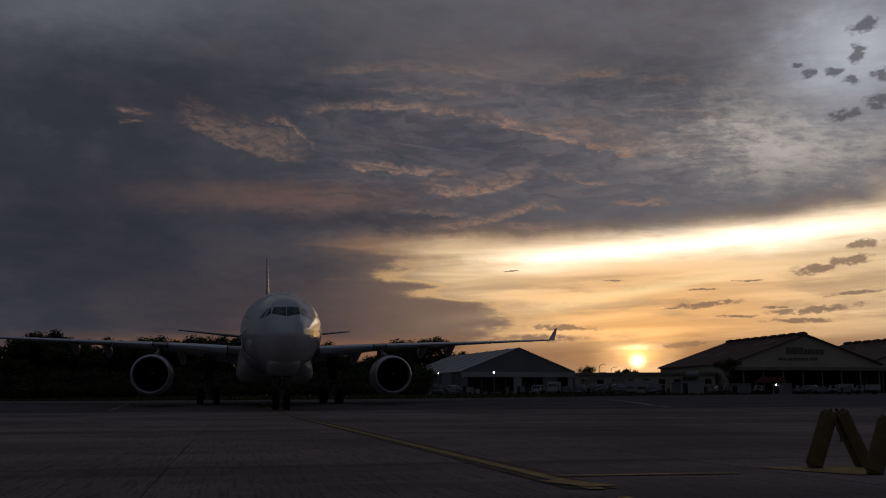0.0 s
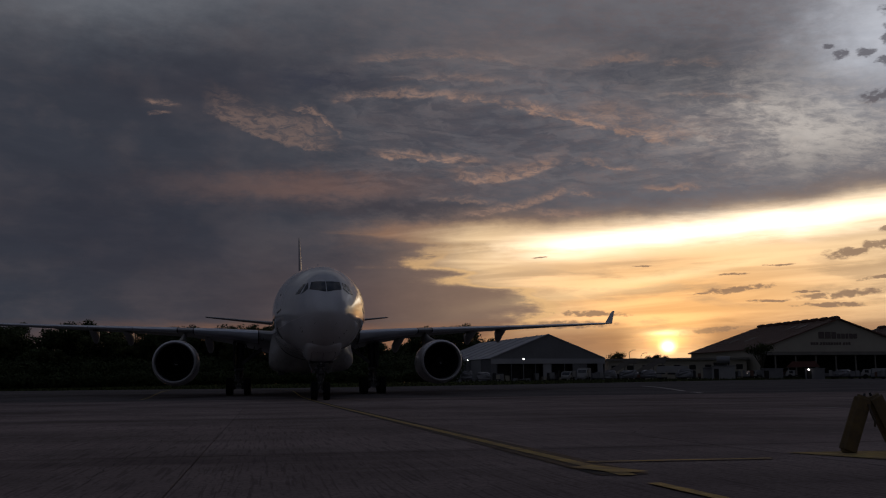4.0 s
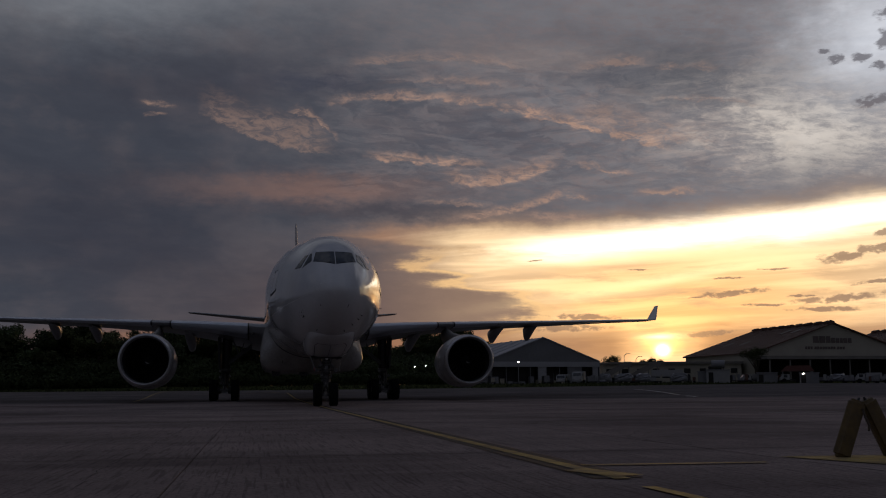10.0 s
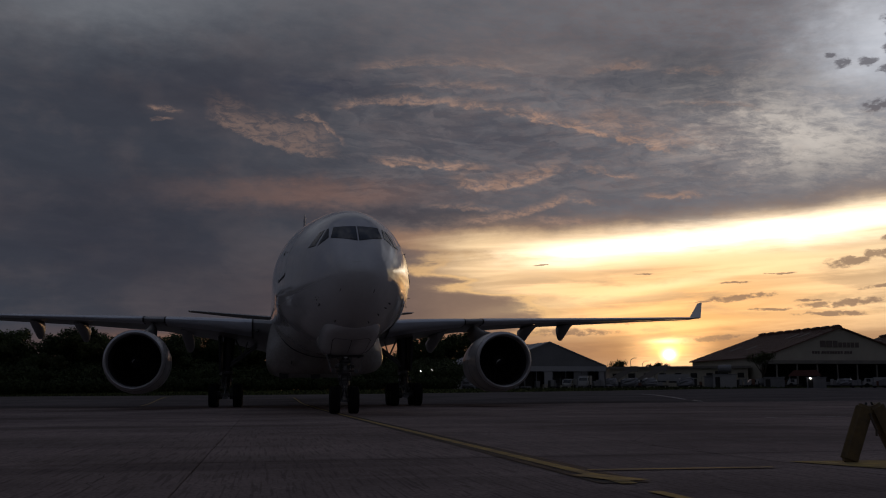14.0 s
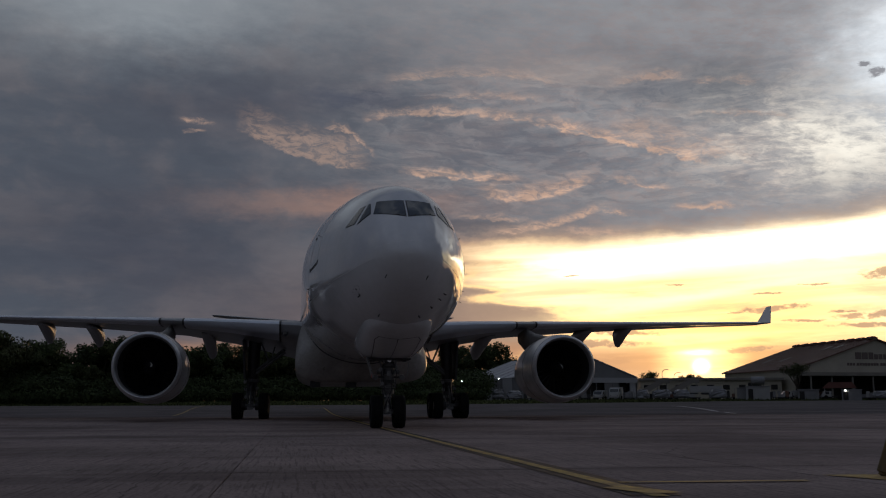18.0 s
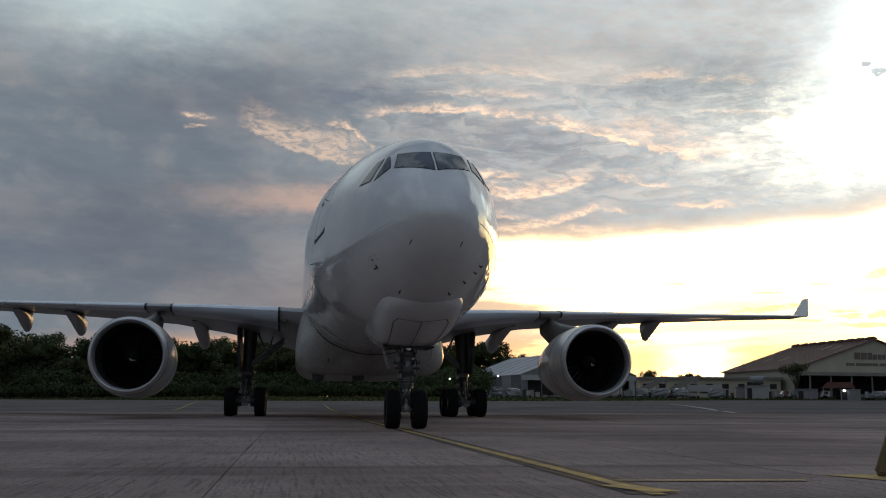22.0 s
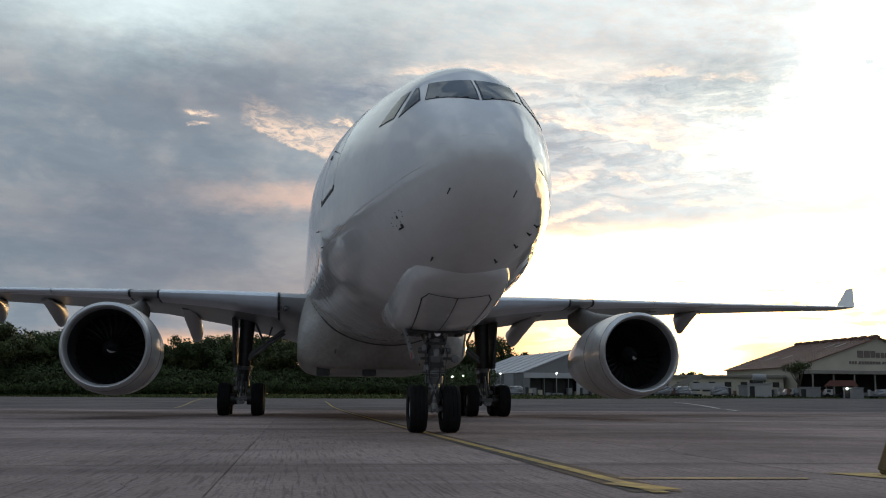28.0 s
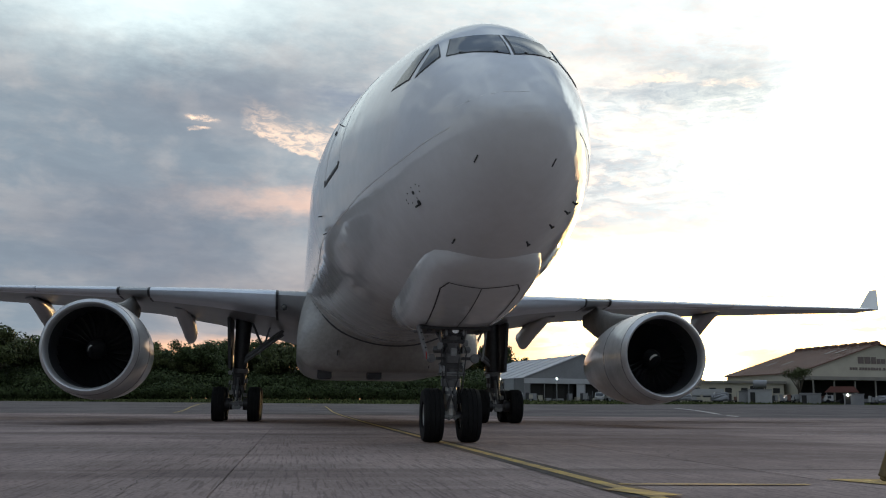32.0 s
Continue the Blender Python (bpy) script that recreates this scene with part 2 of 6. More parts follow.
    body = k.mix(k.add(0.06, k.mul(over, 0.80)), body, k.mix(1.0, body, k.mix(k.step(fibre, 0.36, 0.66), (0.82, 0.83, 0.86), (1.26, 1.21, 1.16)), "MULTIPLY"))
    sky = k.mix(deck, clear, body)
    # the open strip under the deck and the glow round the sun
    line = k.curve(u, 0, 40, [(0, 7.5), (5, 7.95), (14, 8.55), (20, 8.8), (25, 9.2), (40, 12)], 0, 20)
    band = k.m("EXPONENT", k.mul(k.m("POWER", k.m("ABSOLUTE", k.mul(k.add(v, k.mul(line, -1.0), k.mul(wob, 1.3)), 1.5)), 2.0), -1.0))
    band = k.mul(band, k.step(k.add(u, k.mul(wob, 6.0)), 2.0, 9.0), k.step(u, 34.0, 22.0))
    sky = k.mix(k.mul(band, 0.95), sky, (2.5, 2.1, 1.5))
    band2 = k.mul(k.blob(u, k.add(v, k.mul(wob, 1.2)), 14.0, 6.2, 7.0, 0.35, 8.0), 0.6)
    sky = k.mix(band2, sky, (1.5, 1.1, 0.55))
    rim = k.mul(k.step(deck, 0.15, 0.5), k.step(deck, 0.9, 0.5), k.step(v, 9.0, 6.5), k.step(u, 14.0, 9.0))
    sky = k.mix(k.mul(rim, 0.55), sky, (1.1, 0.68, 0.28))
    # banks and shreds of dark cloud low down and high on the bright side
    bank = k.mul(k.step(k.add(v, k.mul(wob, 1.6)), 4.0, 2.8), k.step(k.m("ABSOLUTE", k.add(u, -SUN_AZ)), 0.9, 3.0), k.step(k.m("ABSOLUTE", k.add(u, -SUN_AZ)), 40.0, 24.0))
    sky = k.mix(k.mul(bank, 0.8), sky, (0.34, 0.165, 0.085))
    shreds = [(23.2, 17.5, 0.5, 0.25, 0.0), (24.5, 17.45, 0.6, 0.22, 0.0), (25.3, 16.9, 0.4, 0.22, 0.0), (24.9, 15.1, 0.9, 0.36, 6.0), (25.7, 18.2, 0.45, 0.5, 0.0), (26.2, 19.6, 0.8, 0.4, 10.0), (26.6, 15.6, 0.7, 0.4, 0.0), (27.0, 17.0, 0.8, 0.35, 0.0), (22.5, 18.0, 0.3, 0.14, 0.0),
              (22.8, 6.97, 1.3, 0.26, 4.0), (24.5, 7.35, 1.3, 0.28, 6.0), (25.3, 8.2, 0.9, 0.25, 0.0), (16.9, 5.23, 2.0, 0.18, 4.0), (15.2, 5.05, 0.6, 0.05, 0.0), (22.6, 4.75, 2.6, 0.2, 3.0), (22.0, 4.2, 1.8, 0.14, 0.0), (18.6, 4.55, 1.2, 0.07, 0.0), (20.6, 4.95, 0.8, 0.07, 0.0),
              (11.9, 6.7, 0.5, 0.05, 0.0), (6.0, 7.4, 0.5, 0.05, 8.0), (19.4, 6.5, 0.9, 0.06, 0.0), (16.9, 6.1, 0.8, 0.05, 0.0), (8.9, 4.1, 2.0, 0.16, -2.0), (7.6, 3.5, 2.4, 0.2, 0.0), (15.5, 3.0, 1.9, 0.16, 3.0), (24.8, 5.6, 1.4, 0.12, 4.0)]
    n_puff = k.noise(k.vec(k.mul(u, 1.5), k.mul(v, 2.8), 61.0), 1.0, 7.0, 0.62, 0.2)
    dark = None
    for wu, wv, su, sw, tilt in shreds:
        b = k.blob(k.add(u, k.mul(k.add(ru, k.mul(u, -1.0)), 0.3)), k.add(v, k.mul(k.add(rv, k.mul(v, -1.0)), 0.18)), wu, wv, su * 1.2, sw * 1.25, tilt)
        dark = b if dark is None else k.m("MAXIMUM", dark, b)
    dark = k.step(k.add(dark, k.mul(k.add(n_puff, -0.5), k.add(0.5, k.mul(dark, 2.6)))), 0.34, 0.86)
    sky = k.mix(k.mul(dark, 0.8), sky, k.mix(k.step(v, 10.0, 16.0), (0.27, 0.17, 0.115), (0.115, 0.11, 0.125)))
    glow = k.m("MAXIMUM", k.mul(k.blob(u, v, SUN_AZ, SUN_EL + 0.3, 1.05, 0.5), 1.3), k.mul(k.blob(u, v, SUN_AZ, SUN_EL + 0.7, 3.4, 1.2), 0.3))
    sky = k.mix(1.0, sky, k.mix(1.0, (1.0, 0.50, 0.10), k.vec(glow, glow, glow), "MULTIPLY"), "ADD")
    core = k.m("MAXIMUM", k.mul(k.blob(u, v, SUN_AZ, SUN_EL - 0.05, 0.32, 0.27), 6.0), k.mul(k.blob(u, k.add(v, k.mul(wob, 0.5)), SUN_AZ - 0.1, SUN_EL + 0.75, 0.9, 0.16), 1.5))
    sky = k.mix(1.0, sky, k.mix(1.0, (1.0, 0.75, 0.35), k.vec(core, core, core), "MULTIPLY"), "ADD")
    # the half of the sky away from the sun: dusk blue over grey cloud
    n_heap = k.noise(way, 2.6, 7.0, 0.55, 0.6)
    back = k.mix(k.step(n_heap, 0.42, 0.56), (0.029, 0.037, 0.058), (0.068, 0.077, 0.099))
    pale = k.mul(k.step(v, 55.0, 22.0), k.step(v, -4.0, 14.0))
    back = k.mix(k.mul(k.step(v, 16.0, 0.0), 0.7), back, (0.047, 0.046, 0.057))
    back = k.mix(k.mul(pale, k.step(n_heap, 0.50, 0.60), 0.8), back, (0.120, 0.118, 0.124))
    # overhead, out of view, the sky is made brighter to light the ground
    back = k.mix(1.0, back, k.mix(k.step(v, 34.0, 62.0), (1.0, 1.0, 1.0), (2.0, 1.95, 1.9)), "MULTIPLY")
    torn = k.mul(k.add(n_heap, -0.5), 60.0)
    sky = k.mix(k.m("MAXIMUM", k.step(k.add(k.m("ABSOLUTE", u), torn), 36.0, 46.0), k.step(k.add(v, k.mul(torn, 0.35)), 30.0, 40.0)), sky, back)
    sky = k.mix(k.step(v, -0.2, -2.0), sky, (0.03, 0.028, 0.028))
    bg = k.node("ShaderNodeBackground")
    k.put(bg.inputs[0], sky), k.put(bg.inputs[1], 1.0)
    out = k.node("ShaderNodeOutputWorld")
    t.links.new(bg.outputs[0], out.inputs[0])


build_sky()

sun = new("sun", bpy.data.lights.new("sun", "SUN"))
sun.data.energy, sun.data.angle, sun.data.color = 0.15, radians(0.8), (1.0, 0.58, 0.28)
sun_way = Vector((math.sin(radians(SUN_AZ)) * math.cos(radians(SUN_EL)), math.cos(radians(SUN_AZ)) * math.cos(radians(SUN_EL)), math.sin(radians(SUN_EL))))
sun.matrix_world = look(sun_way * 400, (0, 0, 0))

# ---- materials ----


def material(name, base, rough=0.6, metal=0.0, vary=0.25, scale=3.0, fine=40.0, bump=0.1, other=None, coat=0.0, island=0.0, objects=0.0, axis=(1, 1, 1), spec=0.5):
    """A surface with stains at one scale and grain at a finer one."""
    mat = bpy.data.materials.new(name)
    mat.use_nodes = True
    k = Nodes(mat.node_tree)
    b = mat.node_tree.nodes["Principled BSDF"]
    place = k.node("ShaderNodeTexCoord").outputs["Object"]
    if axis != (1, 1, 1):
        mp = k.node("ShaderNodeMapping")
        k.put(mp.inputs["Vector"], place)
        mp.inputs["Scale"].default_value = axis
        place = mp.outputs[0]
    big, small = k.noise(place, scale, 5.0, 0.6), k.noise(place, fine, 4.0, 0.6)
    other = other or tuple(c * (1 - vary) for c in base)
    f = k.add(k.mul(k.step(big, 0.3, 0.7), 0.7), k.mul(k.step(small, 0.3, 0.7), 0.3))
    col = k.mix(f, base, other)
    if island:
        r = k.node("ShaderNodeNewGeometry").outputs["Random Per Island"]
        col = k.mix(1.0, col, k.mix(r, (1 - island,) * 3, (1 + island,) * 3), "MULTIPLY")
    if objects:
        r = k.node("ShaderNodeObjectInfo").outputs["Random"]
        col = k.mix(1.0, col, k.mix(r, (1 - objects,) * 3, (1 + objects,) * 3), "MULTIPLY")
    k.put(b.inputs["Base Color"], col)
    k.put(b.inputs["Roughness"], k.add(rough - 0.06, k.mul(big, 0.12)))
    b.inputs["Metallic"].default_value = metal
    b.inputs["Coat Weight"].default_value = coat
    b.inputs["Coat Roughness"].default_value = 0.03
    b.inputs["Specular IOR Level"].default_value = spec
    if bump:
        n = k.node("ShaderNodeBump")
        n.inputs["Strength"].default_value, n.inputs["Distance"].default_value = bump, 0.02
        k.put(n.inputs["Height"], k.add(small, k.mul(big, 0.5)))
        k.put(b.inputs["Normal"], n.outputs[0])
    return mat


def glow(name, colour, strength):
    mat = bpy.data.materials.new(name)
    mat.use_nodes = True
    b = mat.node_tree.nodes["Principled BSDF"]
    b.inputs["Base Color"].default_value = (*colour, 1)
    b.inputs["Emission Color"].default_value = (*colour, 1)
    b.inputs["Emission Strength"].default_value = strength
    return mat


def gloss_paint(name, base, soil, wave):
    """Polished airline paint: a chalky white under a clear coat that mirrors, on skin that is very slightly wavy."""
    mat = material(name, base, 0.5, other=soil, scale=0.5, fine=5.0, bump=0.0, coat=1.0, spec=0.0)
    k = Nodes(mat.node_tree)
    b = mat.node_tree.nodes["Principled BSDF"]
    place = k.node("ShaderNodeTexCoord").outputs["Object"]
    b.inputs["Coat Roughness"].default_value, b.inputs["Coat IOR"].default_value = 0.025, 1.55
    n = k.node("ShaderNodeBump")
    n.inputs["Strength"].default_value, n.inputs["Distance"].default_value = 1.0, wave
    k.put(n.inputs["Height"], k.add(k.noise(place, 1.1, 2.0, 0.5), k.mul(k.noise(place, 3.5, 2.0, 0.5), 0.12)))
    k.put(b.inputs["Coat Normal"], n.outputs[0])
    return mat


WHITE = gloss_paint("white_aircraft_paint", (0.625, 0.63, 0.65), (0.54, 0.54, 0.55), 0.018)
# side panes: a paler base colour stands in for the sky they show
SIDEGLASS = material("sky_paled_side_glass", (0.07, 0.073, 0.070), 0.06, vary=0.2, bump=0.0, spec=0.6)
GRIMY = material("soiled_belly_paint", (0.36, 0.34, 0.32), 0.45, other=(0.19, 0.178, 0.166), scale=0.9, fine=9.0, bump=0.01, coat=0.15, axis=(1, 0.22, 1))
# the fin stands against the light; that darkness is put into its colour
FIN = material("backlit_fin_paint", (0.07, 0.045, 0.055), 0.3, vary=0.2, scale=0.3, fine=4.0, bump=0.005, coat=0.4)
PYLON = material("dull_pylon_paint", (0.17, 0.16, 0.15), 0.5, vary=0.4, scale=1.2, fine=9.0, bump=0.02)
GREYWING = material("grey_wing_paint", (0.285, 0.290, 0.305), 0.38, vary=0.12, scale=0.6, fine=8.0, bump=0.0, coat=0.2)
SLAT = material("bare_slat_metal", (0.62, 0.655, 0.73), 0.32, metal=0.3, vary=0.12, scale=0.8, fine=5.0, bump=0.0)
LIP = material("brushed_inlet_metal", (0.55, 0.55, 0.56), 0.38, metal=0.6, vary=0.12, scale=1.5, fine=20.0, bump=0.02)
NACELLE = material("nacelle_paint", (0.52, 0.515, 0.51), 0.3, vary=0.42, scale=0.8, fine=7.0, bump=0.01, coat=0.5)
LEGGREY = material("pale_gear_paint", (0.24, 0.245, 0.255), 0.4, metal=0.2, vary=0.4, scale=6.0, fine=30.0, bump=0.06)
# liner and blades are near black: the inlet's shade is put into their colour
INTAKE = material("shade_dark_liner", (0.035, 0.035, 0.038), 0.5, vary=0.3, scale=1.0, bump=0.02)
BLADE = material("shade_dark_blade", (0.014, 0.014, 0.016), 0.6, metal=0.2, vary=0.3, scale=3.0, bump=0.0, spec=0.2)
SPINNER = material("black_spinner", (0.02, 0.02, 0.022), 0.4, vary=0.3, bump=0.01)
MARK = material("white_mark", (0.75, 0.75, 0.74), 0.5, vary=0.1, bump=0.0)
GLASS = material("cockpit_glass", (0.016, 0.019, 0.022), 0.05, vary=0.1, bump=0.0, spec=0.6)
SEAL = material("dark_seal", (0.03, 0.03, 0.032), 0.6, vary=0.2, bump=0.02)
RUBBER = material("tyre_rubber", (0.013, 0.013, 0.014), 0.85, vary=0.3, scale=4.0, bump=0.08, spec=0.15)
RIM = material("wheel_rim_metal", (0.42, 0.42, 0.43), 0.4, metal=0.4, vary=0.3, scale=8.0, bump=0.04)
STEEL = material("gear_steel", (0.14, 0.143, 0.15), 0.45, metal=0.3, vary=0.35, scale=5.0, fine=30.0, bump=0.05)
DARKSTEEL = material("dark_gear_parts", (0.045, 0.045, 0.048), 0.5, metal=0.4, vary=0.35, scale=6.0, bump=0.05)
CHROME = material("oleo_chrome", (0.75, 0.75, 0.76), 0.25, metal=0.5, vary=0.08, bump=0.0)
RED = material("red_flag", (0.45, 0.04, 0.03), 0.6, bump=0.02)
LAMP = glow("lit_lamp", (1.0, 0.95, 0.85), 9.0)


# ---- building helpers ----
def ground_z(y):
    """Height of the pavement: level near the eye, then rising to a crown beyond the concrete, and to the grass."""
    if y <= -200:
        return 0.0
    if y <= 70:
        return 0.075 * math.log1p(math.exp((y - 55.8) / 10))
    q = min(1.0, max(0.0, (y - 172.0) / 26))
    return CROWN(y) + 0.93 * q * q * (3 - 2 * q)


def mesh_of(name, bm, material, smooth=35.0):
    me = bpy.data.meshes.new(name)
    bmesh.ops.recalc_face_normals(bm, faces=bm.faces[:])
    bm.to_mesh(me)
    bm.free()
    for p in me.polygons:
        p.use_smooth = smooth > 0
    if smooth > 0:
        me.set_sharp_from_angle(angle=radians(smooth))
    me.materials.append(material)
    return me


def part(name, bm, material, parent=None, label="", smooth=35.0, at=None):
    ob = new(name, bm if isinstance(bm, bpy.types.Mesh) else mesh_of(name, bm, material, smooth))
    if parent:
        ob.parent = parent
    if at is not None:
        ob.matrix_basis = at
    if label:
        ob["label"] = label
    return ob


def thing(name, at, label, category, group="", kind=""):
    ob = new(name)
    ob.empty_display_size = 0.2
    ob.matrix_basis = at
    return tagged(ob, label, category, group, kind)


def add_box(bm, size, at=(0, 0, 0), bevel=0.0, turn=None):
    m = Matrix.Translation(at) @ (turn if turn is not None else Matrix()) @ Matrix.Diagonal((*size, 1))
    vs = bmesh.ops.create_cube(bm, size=1.0, matrix=m)["verts"]
    if bevel:
        es = list({e for v in vs for e in v.link_edges})
        bmesh.ops.bevel(bm, geom=es, offset=bevel, segments=2, affect="EDGES", clamp_overlap=True)
    return bm


def add_rod(bm, a, b, r, r2=None, seg=12):
    a, b = Vector(a), Vector(b)
    d = b - a
    m = Matrix.Translation((a + b) / 2) @ d.to_track_quat("Z", "Y").to_matrix().to_4x4()
    bmesh.ops.create_cone(bm, cap_ends=True, segments=seg, radius1=r, radius2=r if r2 is None else r2, depth=d.length, matrix=m)
    return bm


def loft(rings, close=True, cap0=True, cap1=True):
    """A skin over rings of equally many points."""
    bm = bmesh.new()
    vs = [[bm.verts.new(p) for p in r] for r in rings]
    n = len(vs[0])
    for a, b in zip(vs, vs[1:]):
        for i in range(n if close else n - 1):
            j = (i + 1) % n
            bm.faces.new((a[i], a[j], b[j], b[i]))
    if cap0:
        bm.faces.new(vs[0])
    if cap1:
        bm.faces.new(vs[-1])
    return bm


def lathe(profile, axis="y", seg=48, caps=False):
    """A body of revolution from (along, radius) points, round its own y axis."""
    rings = []
    for a, r in profile:
        rings.append([(r * math.cos(2 * math.pi * i / seg), a, r * math.sin(2 * math.pi * i / seg)) for i in range(seg)])
    return loft(rings, True, caps, caps)


def ease(table):
    """A smooth monotone curve through (x, y) points."""
    xs, ys = [p[0] for p in table], [p[1] for p in table]
    d = [(ys[i + 1] - ys[i]) / (xs[i + 1] - xs[i]) for i in range(len(xs) - 1)]
    s = [d[0]] + [0 if a * b <= 0 else 2 * a * b / (a + b) for a, b in zip(d, d[1:])] + [d[-1]]

    def f(x):
        if x <= xs[0]:
            return ys[0]
        if x >= xs[-1]:
            return ys[-1]
        i = max(j for j in range(len(xs) - 1) if xs[j] <= x)
        h = xs[i + 1] - xs[i]
        q = (x - xs[i]) / h
        return (ys[i] * (1 + 2 * q) * (1 - q) ** 2 + h * s[i] * q * (1 - q) ** 2 + ys[i + 1] * q * q * (3 - 2 * q) + h * s[i + 1] * q * q * (q - 1))
    return f


def box_part(name, size, at, material, parent, bevel=0.01, label="", turn=None):
    return part(name, add_box(bmesh.new(), size, at, bevel, turn), material, parent, label)


def rod_part(name, a, b, r, material, parent, r2=None, label="", seg=12):
    return part(name, add_rod(bmesh.new(), a, b, r, r2, seg), material, parent, label)

# ---- ground ----
CROWN = ease([(66, 0.0983), (70, 0.1237), (76, 0.19), (82, 0.32), (88, 0.45), (100, 0.62), (120, 0.74), (172, 0.8715)])


def paved(name, base, stain, pale, groove, grain):
    """Pavement over the whole apron: stains, drag marks across it, patches, fine grain and broom lines."""
    mat = bpy.data.materials.new(name)
    mat.use_nodes = True
    k = Nodes(mat.node_tree)
    b = mat.node_tree.nodes["Principled BSDF"]
    mp = k.node("ShaderNodeMapping", vector_type="TEXTURE")
    k.put(mp.inputs["Vector"], k.node("ShaderNodeNewGeometry").outputs["Position"])
    mp.inputs["Rotation"].default_value = (0, 0, radians(10.0))
    s = k.node("ShaderNodeSeparateXYZ")
    k.put(s.inputs[0], mp.outputs[0])
    u, v = s.outputs[0], s.outputs[1]
    blot = k.noise(k.vec(u, v, 0.0), 0.16, 6.0, 0.62)
    drag = k.noise(k.vec(k.mul(u, 0.035), k.mul(v, 0.42), 5.0), 1.0, 6.0, 0.62)
    along = k.noise(k.vec(k.mul(u, 1.3), k.mul(v, 0.045), 9.0), 1.0, 5.0, 0.6)
    mid = k.noise(k.vec(u, v, 2.0), 1.6, 6.0, 0.68)
    tiny = k.noise(k.vec(u, v, 4.0), grain, 4.0, 0.7)
    broom = k.noise(k.vec(k.mul(u, 26.0), k.mul(v, 0.8), 1.0), 1.0, 3.0, 0.6)
    col = k.mix(k.step(blot, 0.36, 0.66), base, stain)
    col = k.mix(k.mul(k.step(drag, 0.50, 0.68), 0.5), col, tuple(c * 0.55 for c in stain))
    col = k.mix(k.mul(k.step(drag, 0.42, 0.30), 0.5), col, pale)
    col = k.mix(k.mul(k.step(along, 0.56, 0.70), 0.15), col, tuple(c * 0.6 for c in stain))
    col = k.mix(k.mul(k.step(mid, 0.52, 0.70), 0.35), col, pale)
    col = k.mix(k.mul(k.step(tiny, 0.46, 0.66), 0.65), col, tuple(c * 0.5 for c in stain))
    col = k.mix(k.mul(k.step(broom, 0.52, 0.62), groove), col, tuple(c * 0.55 for c in stain))
    r = k.node("ShaderNodeObjectInfo").outputs["Random"]
    col = k.mix(1.0, col, k.mix(r, (0.90,) * 3, (1.08,) * 3), "MULTIPLY")
    k.put(b.inputs["Base Color"], col)
    b.inputs["Roughness"].default_value, b.inputs["Specular IOR Level"].default_value = 0.92, 0.0
    n = k.node("ShaderNodeBump")
    n.inputs["Strength"].default_value, n.inputs["Distance"].default_value = 0.15, 0.01
    k.put(n.inputs["Height"], k.add(tiny, k.mul(broom, groove), mid))
    k.put(b.inputs["Normal"], n.outputs[0])
    return mat


CONCRETE = paved("worn_concrete", (0.338, 0.272, 0.252), (0.212, 0.170, 0.158), (0.42, 0.344, 0.320), 0.5, 22.0)
ASPHALT = paved("grey_asphalt", (0.175, 0.155, 0.150), (0.125, 0.110, 0.108), (0.215, 0.194, 0.188), 0.1, 9.0)
FILLER = material("joint_filler", (0.085, 0.079, 0.075), 0.95, vary=0.3, bump=0.1, spec=0.0)
GRASSY = material("mown_grass", (0.045, 0.06, 0.02), 0.9, other=(0.075, 0.075, 0.03), scale=0.2, fine=3.0, bump=0.3, spec=0.0)
YELLOW = material("worn_yellow_paint", (0.46, 0.33, 0.10), 0.8, other=(0.19, 0.155, 0.11), scale=2.2, fine=18.0, bump=0.1, spec=0.05)
PALE = material("worn_white_paint", (0.62, 0.60, 0.57), 0.7, other=(0.33, 0.31, 0.30), scale=1.5, fine=14.0, bump=0.1, spec=0.05)
BLACKPAINT = material("black_line_border", (0.040, 0.036, 0.036), 0.85, other=(0.10, 0.088, 0.086), scale=1.5, fine=14.0, bump=0.1, spec=0.05)

TAXI = pose(2.95, 0, 0, 0, 0, 10.0)
EDGE = 63.6
GRASS_EDGE = 176.0


def on_ground(u, v, lift=0.0):
    """World place over the point u across and v along the taxi line."""
    p = TAXI @ Vector((u, v, 0))
    return Vector((p.x, p.y, ground_z(p.y) + lift))


